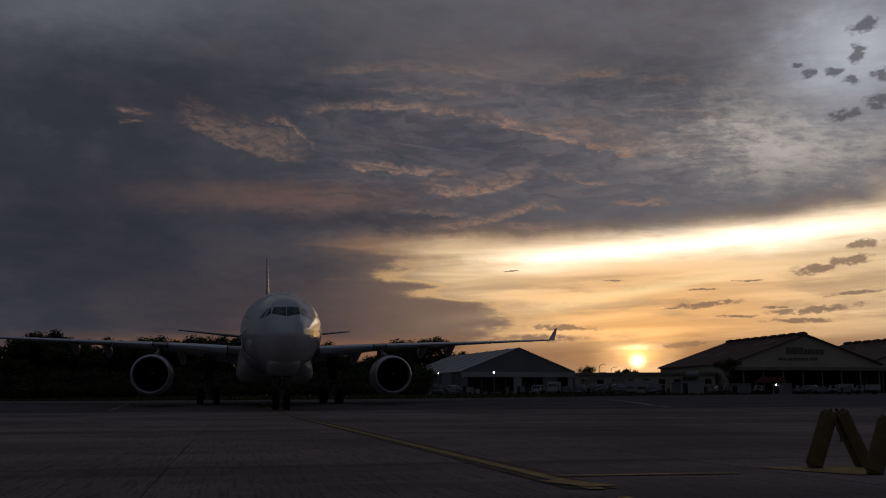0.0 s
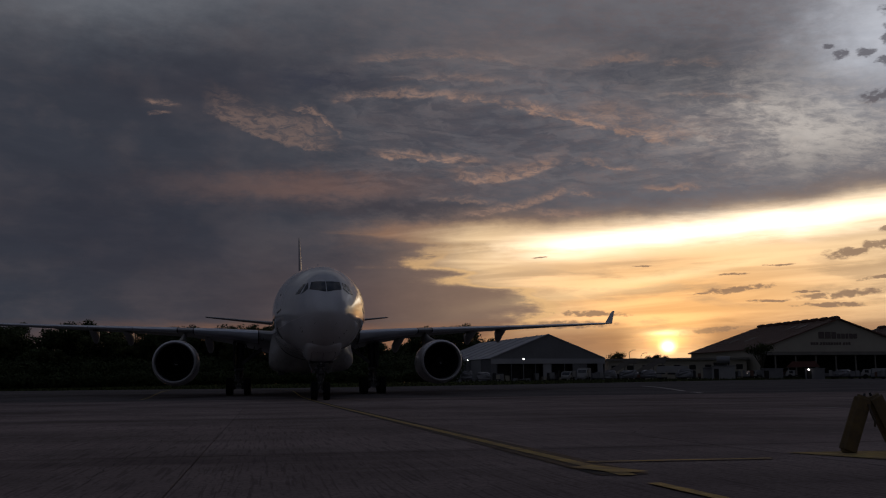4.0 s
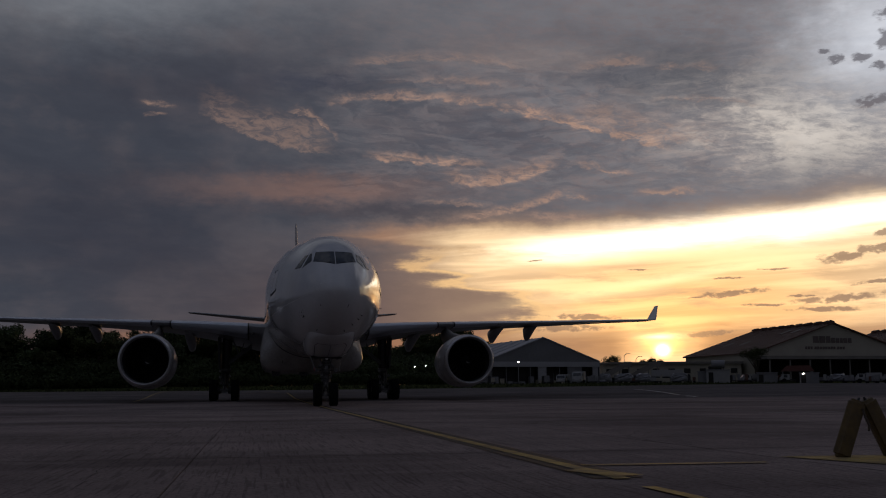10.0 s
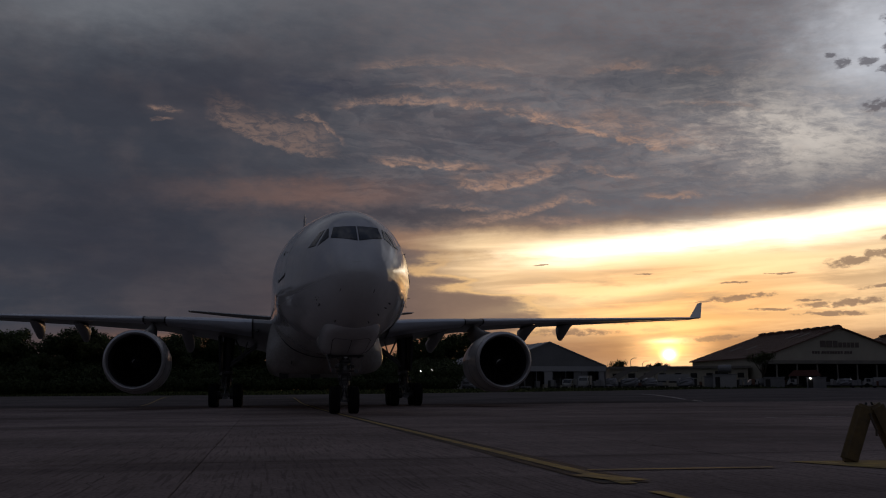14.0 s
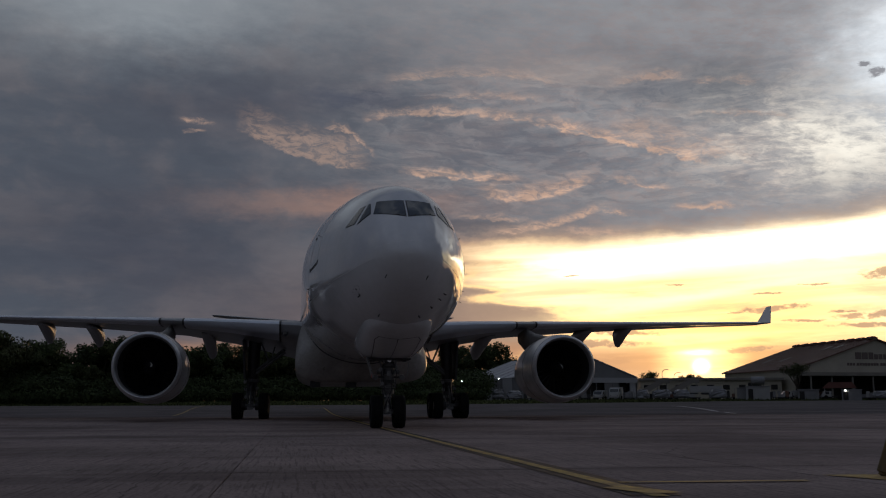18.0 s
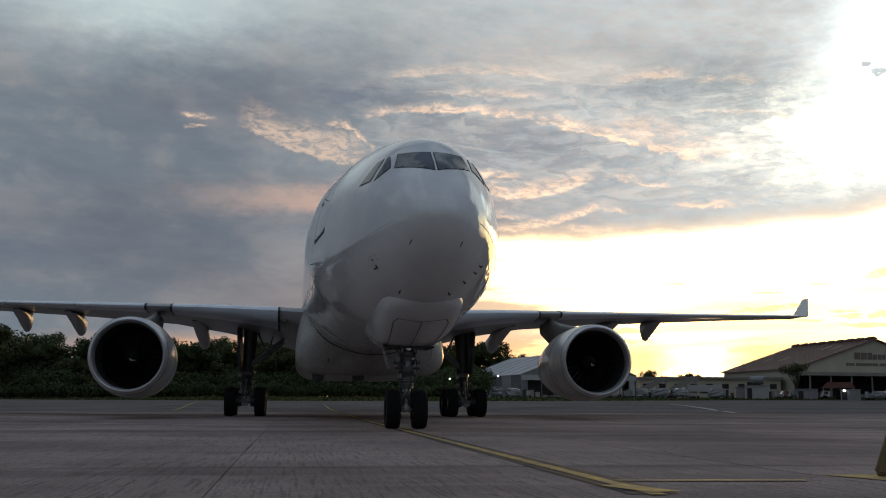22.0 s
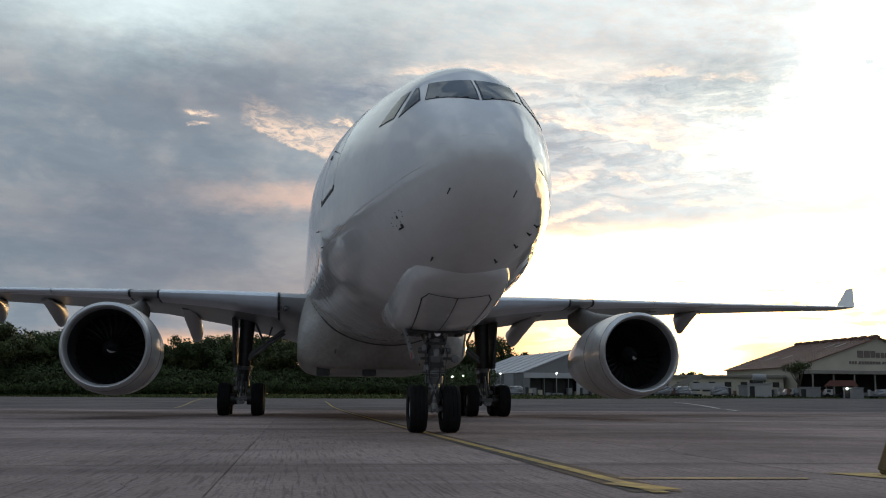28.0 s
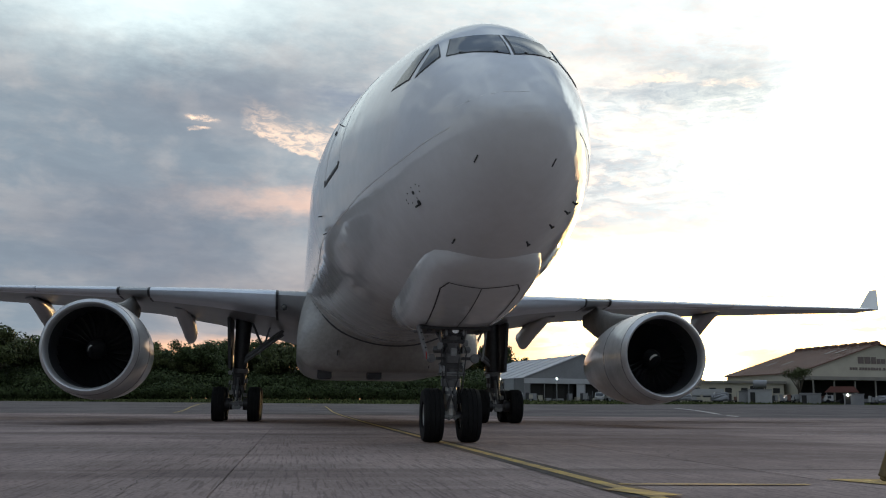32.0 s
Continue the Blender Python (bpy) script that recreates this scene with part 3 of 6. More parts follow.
def build_ground():
    bm = bmesh.new()
    us = [-3000, -900, -300, -150, -80, -57.6, -40, -20, 0, 20, 40, 62, 80, 150, 300, 900, 3000]
    vs = [-3000, -600, -100, -17.9, 0, 20, 35, 45, 50, 55, 60, EDGE, EDGE + 0.02, 70, 76, 80, 84, 88, 95, 110, 130, 150, GRASS_EDGE, 182, 188, 194, 200, 206, 215, 300, 900, 3500]
    grid = []
    for v in vs:
        grid.append([bm.verts.new(on_ground(u, v, -0.03 if v <= EDGE else 0.0)) for u in us])
    for i in range(len(vs) - 1):
        for j in range(len(us) - 1):
            f = bm.faces.new((grid[i][j], grid[i][j + 1], grid[i + 1][j + 1], grid[i + 1][j]))
            plain = vs[i + 1] <= -17 or (vs[i + 1] <= EDGE + 0.05 and (us[j] >= 62 or us[j + 1] <= -57))
            f.material_index = 3 if plain else 0 if vs[i + 1] <= EDGE + 0.05 else (1 if vs[i + 1] <= GRASS_EDGE else 2)
    ob = part("ground", bm, FILLER, smooth=0)
    ob.data.materials.append(ASPHALT), ob.data.materials.append(GRASSY), ob.data.materials.append(CONCRETE)
    tagged(ob, "level airport apron of concrete and asphalt with grass beyond", "ground", kind="structure")
    # concrete slabs with chamfered edges
    wide, long = 6.0, 7.4
    shapes = []
    for k in range(3):
        b = bmesh.new()
        add_box(b, (wide - 0.006, long - 0.006, 0.06), (0, 0, -0.03), 0.005)
        shapes.append(mesh_of("concrete_slab", b, CONCRETE, 0))
    rnd = random.Random(3)
    rows = [EDGE - long * (i + 0.5) for i in range(11)]
    for v in rows:
        for i in range(-10, 11):
            u = 2.45 + wide * (i + 0.5)
            a, b = on_ground(u, v - long / 2), on_ground(u, v + long / 2)
            c = on_ground(u, v, rnd.uniform(-0.003, 0.003))
            c.z = (a.z + b.z) / 2 + rnd.uniform(-0.003, 0.002)
            pitch = math.degrees(math.atan2(b.z - a.z, long))
            s = part("concrete_slab", shapes[rnd.randrange(3)], CONCRETE, ob)
            s.matrix_basis = pose(*c, 0, 0, 10.0) @ pose(0, 0, 0, pitch, 0, 0)
    return ob


ground = build_ground()


def strip(name, points, width, material, label, lift=0.005, parts=1):
    """A painted line along (u, v) points of the taxi line's frame."""
    bm = bmesh.new()
    fine = []
    for (u0, v0), (u1, v1) in zip(points, points[1:]):
        n = max(1, int(math.hypot(u1 - u0, v1 - v0) / 4))
        fine += [(u0 + (u1 - u0) * i / n, v0 + (v1 - v0) * i / n) for i in range(n)]
    fine.append(points[-1])
    rails = []
    for i, (u, v) in enumerate(fine):
        a, b = fine[max(i - 1, 0)], fine[min(i + 1, len(fine) - 1)]
        d = Vector((b[0] - a[0], b[1] - a[1], 0)).normalized()
        w = width / 2
        rails.append([bm.verts.new(on_ground(u - d.y * w, v + d.x * w, lift)), bm.verts.new(on_ground(u + d.y * w, v - d.x * w, lift))])
    for a, b in zip(rails, rails[1:]):
        bm.faces.new((a[0], a[1], b[1], b[0]))
    ob = part(name, bm, material, smooth=0)
    return tagged(ob, label, "road marking", kind="structure")


def uv(x, y):
    p = TAXI.inverted() @ Vector((x, y, 0))
    return p.x, p.y


strip("taxi_line_border", [(0, 8.3), (0, 95), (-6, 112)], 0.43, BLACKPAINT, "black border painted along the yellow taxi line", 0.004)
strip("taxi_line", [(0, 8.2), (0, 95), (-6, 112)], 0.145, YELLOW, "worn yellow taxi line painted on the concrete", 0.008)
strip("stop_line", [uv(1.40, 9.5), uv(3.22, 9.70)], 0.11, YELLOW, "thin yellow cross line branching from the taxi line", 0.010)
strip("taxi_line_end", [uv(1.28, 8.95), uv(1.62, 8.3)], 0.30, YELLOW, "widened worn end of the yellow taxi line", 0.012)
strip("dash_line", [uv(1.58, 7.42), uv(1.95, 5.6)], 0.11, YELLOW, "short yellow dash painted beside the taxi line", 0.008)
bm = bmesh.new()
bm.faces.new([bm.verts.new(on_ground(*uv(x, y), 0.008)) for x, y in ((3.62, 10.5), (4.22, 9.35), (4.42, 9.4), (5.0, 10.62))])
tagged(part("chock_patch", bm, YELLOW, smooth=0), "worn yellow patch of paint under the chocks", "road marking", kind="structure")
strip("lane_dash", [uv(9.3, 28.6), uv(10.3, 28.9)], 0.12, PALE, "worn white dashed service lane line", 0.008)
strip("lane_dash", [uv(10.6, 29.1), uv(12.0, 29.5)], 0.12, PALE, "worn white dashed service lane line", 0.008)
strip("lane_dash", [uv(13.0, 29.8), uv(14.5, 30.2)], 0.12, PALE, "worn white dashed service lane line", 0.008)
strip("far_line", [uv(21.2, 104.4), uv(20.2, 90), uv(18.8, 71)], 0.3, PALE, "pale line on the far asphalt", 0.01)
strip("far_line", [uv(-35.9, 138), uv(-19.6, 66)], 0.16, YELLOW, "faded yellow line on the far asphalt", 0.01)


def crack(points, width, label):
    """A wandering crack, filled with dark dirt."""
    rnd = random.Random(len(points) + int(points[0][0] * 10))
    fine = []
    for a, b in zip(points, points[1:]):
        for i in range(10):
            q = i / 10
            fine.append((a[0] + (b[0] - a[0]) * q + rnd.uniform(-0.05, 0.05), a[1] + (b[1] - a[1]) * q))
    return strip("pavement_crack", [uv(*p) for p in fine], width, FILLER, label, 0.006)


crack([(-2.77, 7.76), (-3.16, 9.95), (-4.09, 15.37), (-5.79, 24.8)], 0.006, "dark crack wandering along a concrete slab")
crack([(-1.2, 13.2), (0.6, 13.9), (2.4, 13.6)], 0.009, "dark crack across a concrete slab")
crack([(3.3, 12.7), (2.9, 15.0), (3.6, 17.5)], 0.01, "dark crack wandering along a concrete slab")
crack([(-6.5, 9.5), (-4.6, 11.2), (-3.4, 11.6)], 0.009, "dark crack across a concrete slab")

# ---- the aircraft ----
# its own frame: the nose wheels stand on the origin, x to its left wing, y aft, z up
NOSE = -6.67
PARKED = pose(-8.40, 66.81, 0, 0, 0, HEAD)
aircraft = thing("cargo_aircraft", PARKED, "white twin-engined wide-body cargo aircraft taxiing on its wheels", "aircraft")

TOP = ease([(0, 4.703), (.02, 4.80), (.06, 4.895), (.15, 5.04), (.3, 5.235), (.5, 5.46), (.8, 5.755), (1.2, 6.102), (1.75, 6.474), (2.15, 6.775), (2.55, 6.989), (3.3, 7.239),
            (4.2, 7.454), (5.5, 7.715), (7, 7.915), (9, 8.10), (11, 8.20), (13, 8.22), (38, 8.22), (46, 8.12), (52, 7.85), (58.8, 7.2)])
LOW = ease([(0, 4.697), (.02, 4.55), (.06, 4.42), (.15, 4.225), (.3, 4.01), (.5, 3.81), (.8, 3.60), (1.2, 3.395), (1.7, 3.207), (2.3, 3.039), (3, 2.887), (3.8, 2.759), (4.7, 2.66),
            (5.7, 2.6), (7, 2.58), (35, 2.58), (42, 3.25), (50, 4.95), (58.8, 6.75)])
HALF = ease([(0, .004), (.02, .216), (.06, .343), (.15, .502), (.3, .672), (.5, .832), (.8, 1.013), (1.2, 1.212), (1.7, 1.406), (2.3, 1.600), (3, 1.794), (3.8, 1.987), (4.7, 2.182), (5.7, 2.383),
             (6.8, 2.56), (8, 2.72), (9.5, 2.805), (11, 2.82), (35, 2.82), (44, 2.25), (52, 1.25), (58.8, .3)])
MID = ease([(0, 4.70), (5.05, 4.95), (12.6, 5.40), (35, 5.40), (58.8, 6.97)])


def hull(y, angle):
    """A point of the fuselage's skin; angle from the +x side upwards."""
    d = y - NOSE
    m = MID(d)
    c, s = math.cos(angle), math.sin(angle)
    return Vector((HALF(d) * c, y, m + (TOP(d) - m if s > 0 else m - LOW(d)) * s))


def hull_side(y, z, sign):
    """The skin's point at y and height z, on one side."""
    d = y - NOSE
    m = MID(d)
    q = (z - m) / (TOP(d) - m if z > m else m - LOW(d))
    return Vector((sign * HALF(d) * math.sqrt(max(0.0, 1 - q * q)), y, z))


def hull_front(x, z):
    """The skin's point that shows at x and z when seen from ahead."""
    lo, hi = NOSE, 6.0
    for _ in range(40):
        y = (lo + hi) / 2
        d = y - NOSE
        m = MID(d)
        q = (z - m) / max(1e-6, TOP(d) - m if z > m else m - LOW(d))
        inside = (x / HALF(d)) ** 2 + q * q < 1
        lo, hi = (lo, y) if inside else (y, hi)
    return Vector((x, hi, z))


def hull_normal(p):
    d = p.y - NOSE
    e = 0.02

    def f(x, y, z):
        g = y - NOSE
        m = MID(g)
        q = (z - m) / (TOP(g) - m if z > m else m - LOW(g))
        return (x / HALF(g)) ** 2 + q * q
    return Vector((f(p.x + e, p.y, p.z) - f(p.x - e, p.y, p.z), f(p.x, p.y + e, p.z) - f(p.x, p.y - e, p.z), f(p.x, p.y, p.z + e) - f(p.x, p.y, p.z - e))).normalized()


def build_fuselage():
    ys = [0, .005, .012, .025, .045, .07, .10, .15, .2, .26, .33, .41, .5, .6, .7, .8, .9] + [1 + .2 * i for i in range(40)] + [9 + 1.5 * i for i in range(33)] + [58.8]
    rings = [[hull(NOSE + d, 2 * math.pi * i / 96) for i in range(96)] for d in ys]
    return part("fuselage", loft(rings), WHITE, aircraft, "glossy white fuselage skin", 60)


fuselage = build_fuselage()


def skin_patch(name, corners, material, parent, lift, front=True, sign=1, n=8, label="", round_=0.0):
    """A pane that follows the skin: corners as (x, z) seen from ahead, or (y, z) seen from the side."""
    bm = bmesh.new()
    a, b, c, d = [Vector((*p, 0)) for p in corners]
    grid = []
    for i in range(n + 1):
        row = []
        for j in range(n + 1):
            q = (a.lerp(b, i / n)).lerp(d.lerp(c, i / n), j / n)
            p = hull_front(q.x, q.y) if front else hull_side(q.x, q.y, sign)
            nn = hull_normal(p)
            row.append((bm.verts.new(p + nn * lift), bm.verts.new(p - nn * 0.02)))
        grid.append(row)
    for i in range(n):
        for j in range(n):
            f = [grid[i][j], grid[i + 1][j], grid[i + 1][j + 1], grid[i][j + 1]]
            bm.faces.new([w[0] for w in f])
    for i in range(n):
        for w in ((grid[i][0], grid[i + 1][0]), (grid[i][n], grid[i + 1][n]), (grid[0][i], grid[0][i + 1]), (grid[n][i], grid[n][i + 1])):
            bm.faces.new((w[0][0], w[1][0], w[1][1], w[0][1]))
    return part(name, bm, material, parent, label, 40)


def build_cockpit():
    panes = [[(.05, 6.475), (.745, 6.475), (.865, 6.045), (.05, 5.87)], [(.93, 6.44), (.975, 6.43), (1.30, 5.83), (.96, 6.09)],
             [(1.06, 6.41), (1.20, 6.37), (1.585, 5.87), (1.375, 5.86)]]
    for sign in (-1, 1):
        for k, pane in enumerate(panes):
            c = [Vector((sign * x, z, 0)) for x, z in pane]
            mid = sum(c, Vector()) / 4
            grown = [mid + (p - mid) * (1 + 0.022 / (p - mid).length) for p in c]
            if k == 0:
                grown[0].x, grown[3].x = sign * 0.022, sign * 0.022
            seal = skin_patch("window_seal", [p[:2] for p in grown], SEAL, fuselage, 0.006)
            skin_patch("cockpit_window", [p[:2] for p in c], SIDEGLASS if k else GLASS, seal, 0.012, label="dark glossy cockpit window pane")
        a, b = hull_front(sign * 0.2, 5.915), hull_front(sign * 0.72, 6.03)
        lift = Vector((0, -0.02, 0.012))
        rod_part("wiper", a + lift, b + lift, 0.008, SEAL, fuselage, label="thin black windscreen wiper", seg=6)


build_cockpit()


def skin_line(name, points, width, material, lift=0.004, front=False, sign=1, label=""):
    """A thin seam along the skin: points as (y, z) from the side or (x, z) from ahead."""
    fine = []
    for a, b in zip(points, points[1:]):
        n = max(2, int(math.hypot(b[0] - a[0], b[1] - a[1]) / 0.12))
        fine += [(a[0] + (b[0] - a[0]) * i / n, a[1] + (b[1] - a[1]) * i / n) for i in range(n)]
    fine.append(points[-1])
    ps = [hull_front(*q) if front else hull_side(q[0], q[1], sign) for q in fine]
    bm = bmesh.new()
    rails = []
    for i, p in enumerate(ps):
        d = (ps[min(i + 1, len(ps) - 1)] - ps[max(i - 1, 0)]).normalized()
        n = hull_normal(p)
        s = n.cross(d).normalized() * width / 2
        rails.append([bm.verts.new(p + s - n * 0.01), bm.verts.new(p + s + n * lift), bm.verts.new(p - s + n * lift), bm.verts.new(p - s - n * 0.01)])
    for a, b in zip(rails, rails[1:]):
        for k in range(3):
            bm.faces.new((a[k], a[k + 1], b[k + 1], b[k]))
    return part(name, bm, material, fuselage, label, 0)


def build_skin_details():
    seam = SEAM
    for sign in (-1, 1):
        skin_line("door_outline", [(-1.06, 5.22), (-1.0, 6.2), (-0.92, 7.05), (0.02, 7.1), (0.12, 6.2), (0.17, 5.12)], 0.012, seam, sign=sign, label="thin seam round the crew door")
        skin_line("door_sill", [(-1.08, 5.28), (-1.05, 5.19), (0.17, 5.07), (0.17, 5.16)], 0.075, SEAL, 0.012, sign=sign, label="dark sill strip under the crew door")
        skin_line("belt_seam", [(-5.95, 4.64), (-4.65, 4.477), (-2.27, 4.35), (-1.35, 4.26), (0.76, 4.19), (8.0, 4.15)], 0.012, seam, sign=sign, label="pale skin seam along the nose")
        for q, (y, z) in enumerate(((0.83, 4.56), (0.87, 4.21), (-0.45, 6.15))):
            p = hull_side(y, z, sign)
            n = hull_normal(p)
            rod_part("static_probe", p - n * 0.01, p + n * 0.07 + Vector((0, -0.03, 0)), 0.014, SEAL, fuselage, 0.009, "small black probe", 8)
        p = hull_side(0.12, 6.15, sign)
        n = hull_normal(p)
        rod_part("door_latch", p - n * 0.01, p + n * 0.02, 0.05, SEAL, fuselage, seg=10)
    # pitot tubes and vanes round the nose, seen from ahead
    for x, z in ((-0.66, 3.256), (0.435, 3.221), (0.74, 3.459), (0.975, 3.676), (1.115, 3.83), (-1.217, 3.774)):
        p = hull_front(x, z)
        n = hull_normal(p)
        q = p + n * 0.065
        probe = rod_part("pitot_tube", q + Vector((0, -0.09, 0)), q + Vector((0, 0.04, 0)), 0.014, SEAL, fuselage, 0.017, "black pitot tube", 8)
        rod_part("pitot_mast", p - n * 0.02, q, 0.016, SEAL, probe, seg=8)
    for x, z, a in ((-0.62, 4.14, 50), (0.48, 4.107, 85)):
        p = hull_front(x, z)
        n = hull_normal(p)
        d = Vector((math.cos(radians(a)), 0, math.sin(radians(a))))
        d = (d - n * d.dot(n)).normalized() * 0.065
        rod_part("lightning_strip", p - d, p + d, 0.012, SEAL, fuselage, label="short dark diverter strip on the radome", seg=6)
    for i in range(9):
        a = 2 * math.pi * i / 9
        p = hull_front(-1.32 + 0.075 * math.cos(a), 3.94 + 0.11 * math.sin(a))
        n = hull_normal(p)
        rod_part("static_port", p - n * 0.01, p + n * 0.006, 0.011, SEAL, fuselage, seg=6)
    for x, z, r in ((-1.32, 3.955, 0.03), (-1.225, 3.80, 0.045)):
        p = hull_front(x, z)
        n = hull_normal(p)
        rod_part("static_port", p - n * 0.01, p + n * 0.01, r, SEAL, fuselage, seg=10)
    skin_line("radome_seam", [(-0.91, 4.907), (-0.6, 5.0), (-0.26, 5.048), (0.1, 5.05)], 0.005, seam, front=True, label="fine radome joint")
    for y, h in ((4.5, 0.32), (12.0, 0.3), (20.0, 0.35)):
        bm = bmesh.new()
        z = TOP(y - NOSE)
        add_box(bm, (0.03, 0.34, h), (0, y, z + h / 2 - 0.03), 0.01)
        part("blade_antenna", bm, WHITE, fuselage, "small white blade antenna")


SEAM = material("skin_seam", (0.74, 0.74, 0.74), 0.5, vary=0.1, bump=0.0)
build_skin_details()


def build_blister():
    rows = ((-4.3, .20, 3.04, 3.10), (-4.24, .48, 2.99, 3.16), (-4.12, .70, 2.92, 3.22), (-3.9, .88, 2.82, 3.27), (-3.5, .99, 2.69, 3.3), (-3.0, 1.05, 2.55, 3.3), (-2.3, 1.09, 2.40, 3.3), (-1.5, 1.11, 2.28, 3.3),
            (-0.7, 1.12, 2.20, 3.3), (0.3, 1.11, 2.18, 3.3), (1.3, 1.08, 2.22, 3.25), (2.6, 1.0, 2.36, 3.2), (4.0, .7, 2.52, 3.1), (4.8, .3, 2.6, 2.9))
    rings = []
    for y, w, low, top in rows:
        ring = []
        m = top
        for k in range(40):
            a = 2 * math.pi * k / 40
            c, s = math.cos(a), math.sin(a)
            ring.append((w * math.copysign(abs(c) ** 0.55, c), y, m + (0.12 if s > 0 else (m - low)) * math.copysign(abs(s) ** 0.62, s)))
        rings.append(ring)
    b = part("nose_gear_blister", loft(rings), WHITE, aircraft, "rounded white blister fairing round the nose gear bay", 60)
    shape = [(r[0], r[1], r[2], r[3]) for r in rows]

    def low_at(x, y):
        y0, w, lo, top = [float(np.interp(y, [r[0] for r in shape], [r[k] for r in shape])) for k in range(4)]
        c = min(1.0, abs(x) / w) ** (1 / 0.55)
        return top - (top - lo) * math.sqrt(max(0.0, 1 - c * c)) ** 0.62

    def seam_under(points, width):
        bm = bmesh.new()
        fine = []
        for p, q in zip(points, points[1:]):
            fine += [(p[0] + (q[0] - p[0]) * i / 12, p[1] + (q[1] - p[1]) * i / 12) for i in range(12)]
        fine.append(points[-1])
        rails = []
        for i, (x, y) in enumerate(fine):
            e, g = fine[max(0, i - 1)], fine[min(len(fine) - 1, i + 1)]
            d = Vector((g[0] - e[0], g[1] - e[1], 0)).normalized() * width / 2
            rails.append([bm.verts.new((x - d.y, y + d.x, low_at(x - d.y, y + d.x) - 0.005)), bm.verts.new((x + d.y, y - d.x, low_at(x + d.y, y - d.x) - 0.005))])
        for p, q in zip(rails, rails[1:]):
            bm.faces.new((p[0], p[1], q[1], q[0]))
        part("bay_door_seam", bm, SEAL, b, "", 0)

    seam_under([(-0.60, -0.75), (-0.68, -3.2), (-0.58, -3.5), (0.0, -3.35)], 0.026)
    seam_under([(0.60, -0.75), (0.68, -3.2), (0.58, -3.5), (0.0, -3.35)], 0.026)
    seam_under([(0, -3.35), (0, -0.75)], 0.02)
    # the open bay is a flat dark slab in place of its shade
    bm = bmesh.new()
    add_box(bm, (1.36, 1.3, 0.05), (0, -0.08, 2.185), 0.01)
    part("gear_bay", bm, SEAL, b, "dark slab standing for the shade in the open nose gear bay")


build_blister()


def section(x, y, z, chord, thick, twist=0.0, n=14):
    """A wing section: a loop from the trailing edge over the top and back below."""
    pts = []
    for i in range(2 * n):
        a = math.pi * 2 * i / (2 * n)
        q = (1 + math.cos(a)) / 2
        h = 5 * (0.2969 * math.sqrt(q) - 0.126 * q - 0.3516 * q ** 2 + 0.2843 * q ** 3 - 0.1015 * q ** 4) * thick
        deep = min(0.95, max(0.52, 0.52 + (chord - 5.6) * 0.1)) if x > 0.7 or chord > 11 else 0.52
        blunt = 0.34 * thick * math.sqrt(min(1.0, q / 0.03)) if chord > 5.6 and q < 0.5 else 0.0
        up = h * 0.52 if a <= math.pi else -max(h, blunt) * deep
        camber = 0.02 * math.sin(math.pi * q)
        zz = z + (up + camber) * chord - math.tan(radians(twist)) * q * chord
        pts.append((x, y + q * chord, zz))
    return pts


# stations of a wing: x, leading edge y, z, chord, thickness, twist
WING = [(0.0, 14.6, 4.50, 12.2, .150, 6.6), (2.6, 16.4, 4.55, 10.9, .155, 6.4), (3.83, 17.25, 4.68, 10.0, .148, 5.9), (6.5, 18.8, 4.90, 8.7, .130, 4.0), (9.4, 20.45, 5.08, 7.5, .115, 2.2),
        (14, 23.05, 5.34, 6.2, .105, 1.2), (19, 25.85, 5.62, 5.0, .10, 0.6), (24, 28.7, 5.92, 3.8, .10, 0.0), (28.2, 31.1, 6.18, 2.75, .10, 0.0), (29.4, 32.0, 6.26, 2.3, .09, 0.0)]


def wing_at(x):
    x = abs(x)
    for a, b in zip(WING, WING[1:]):
        if a[0] <= x <= b[0]:
            q = (x - a[0]) / (b[0] - a[0])
            return [a[i] + (b[i] - a[i]) * q for i in range(6)]
    return list(WING[-1])


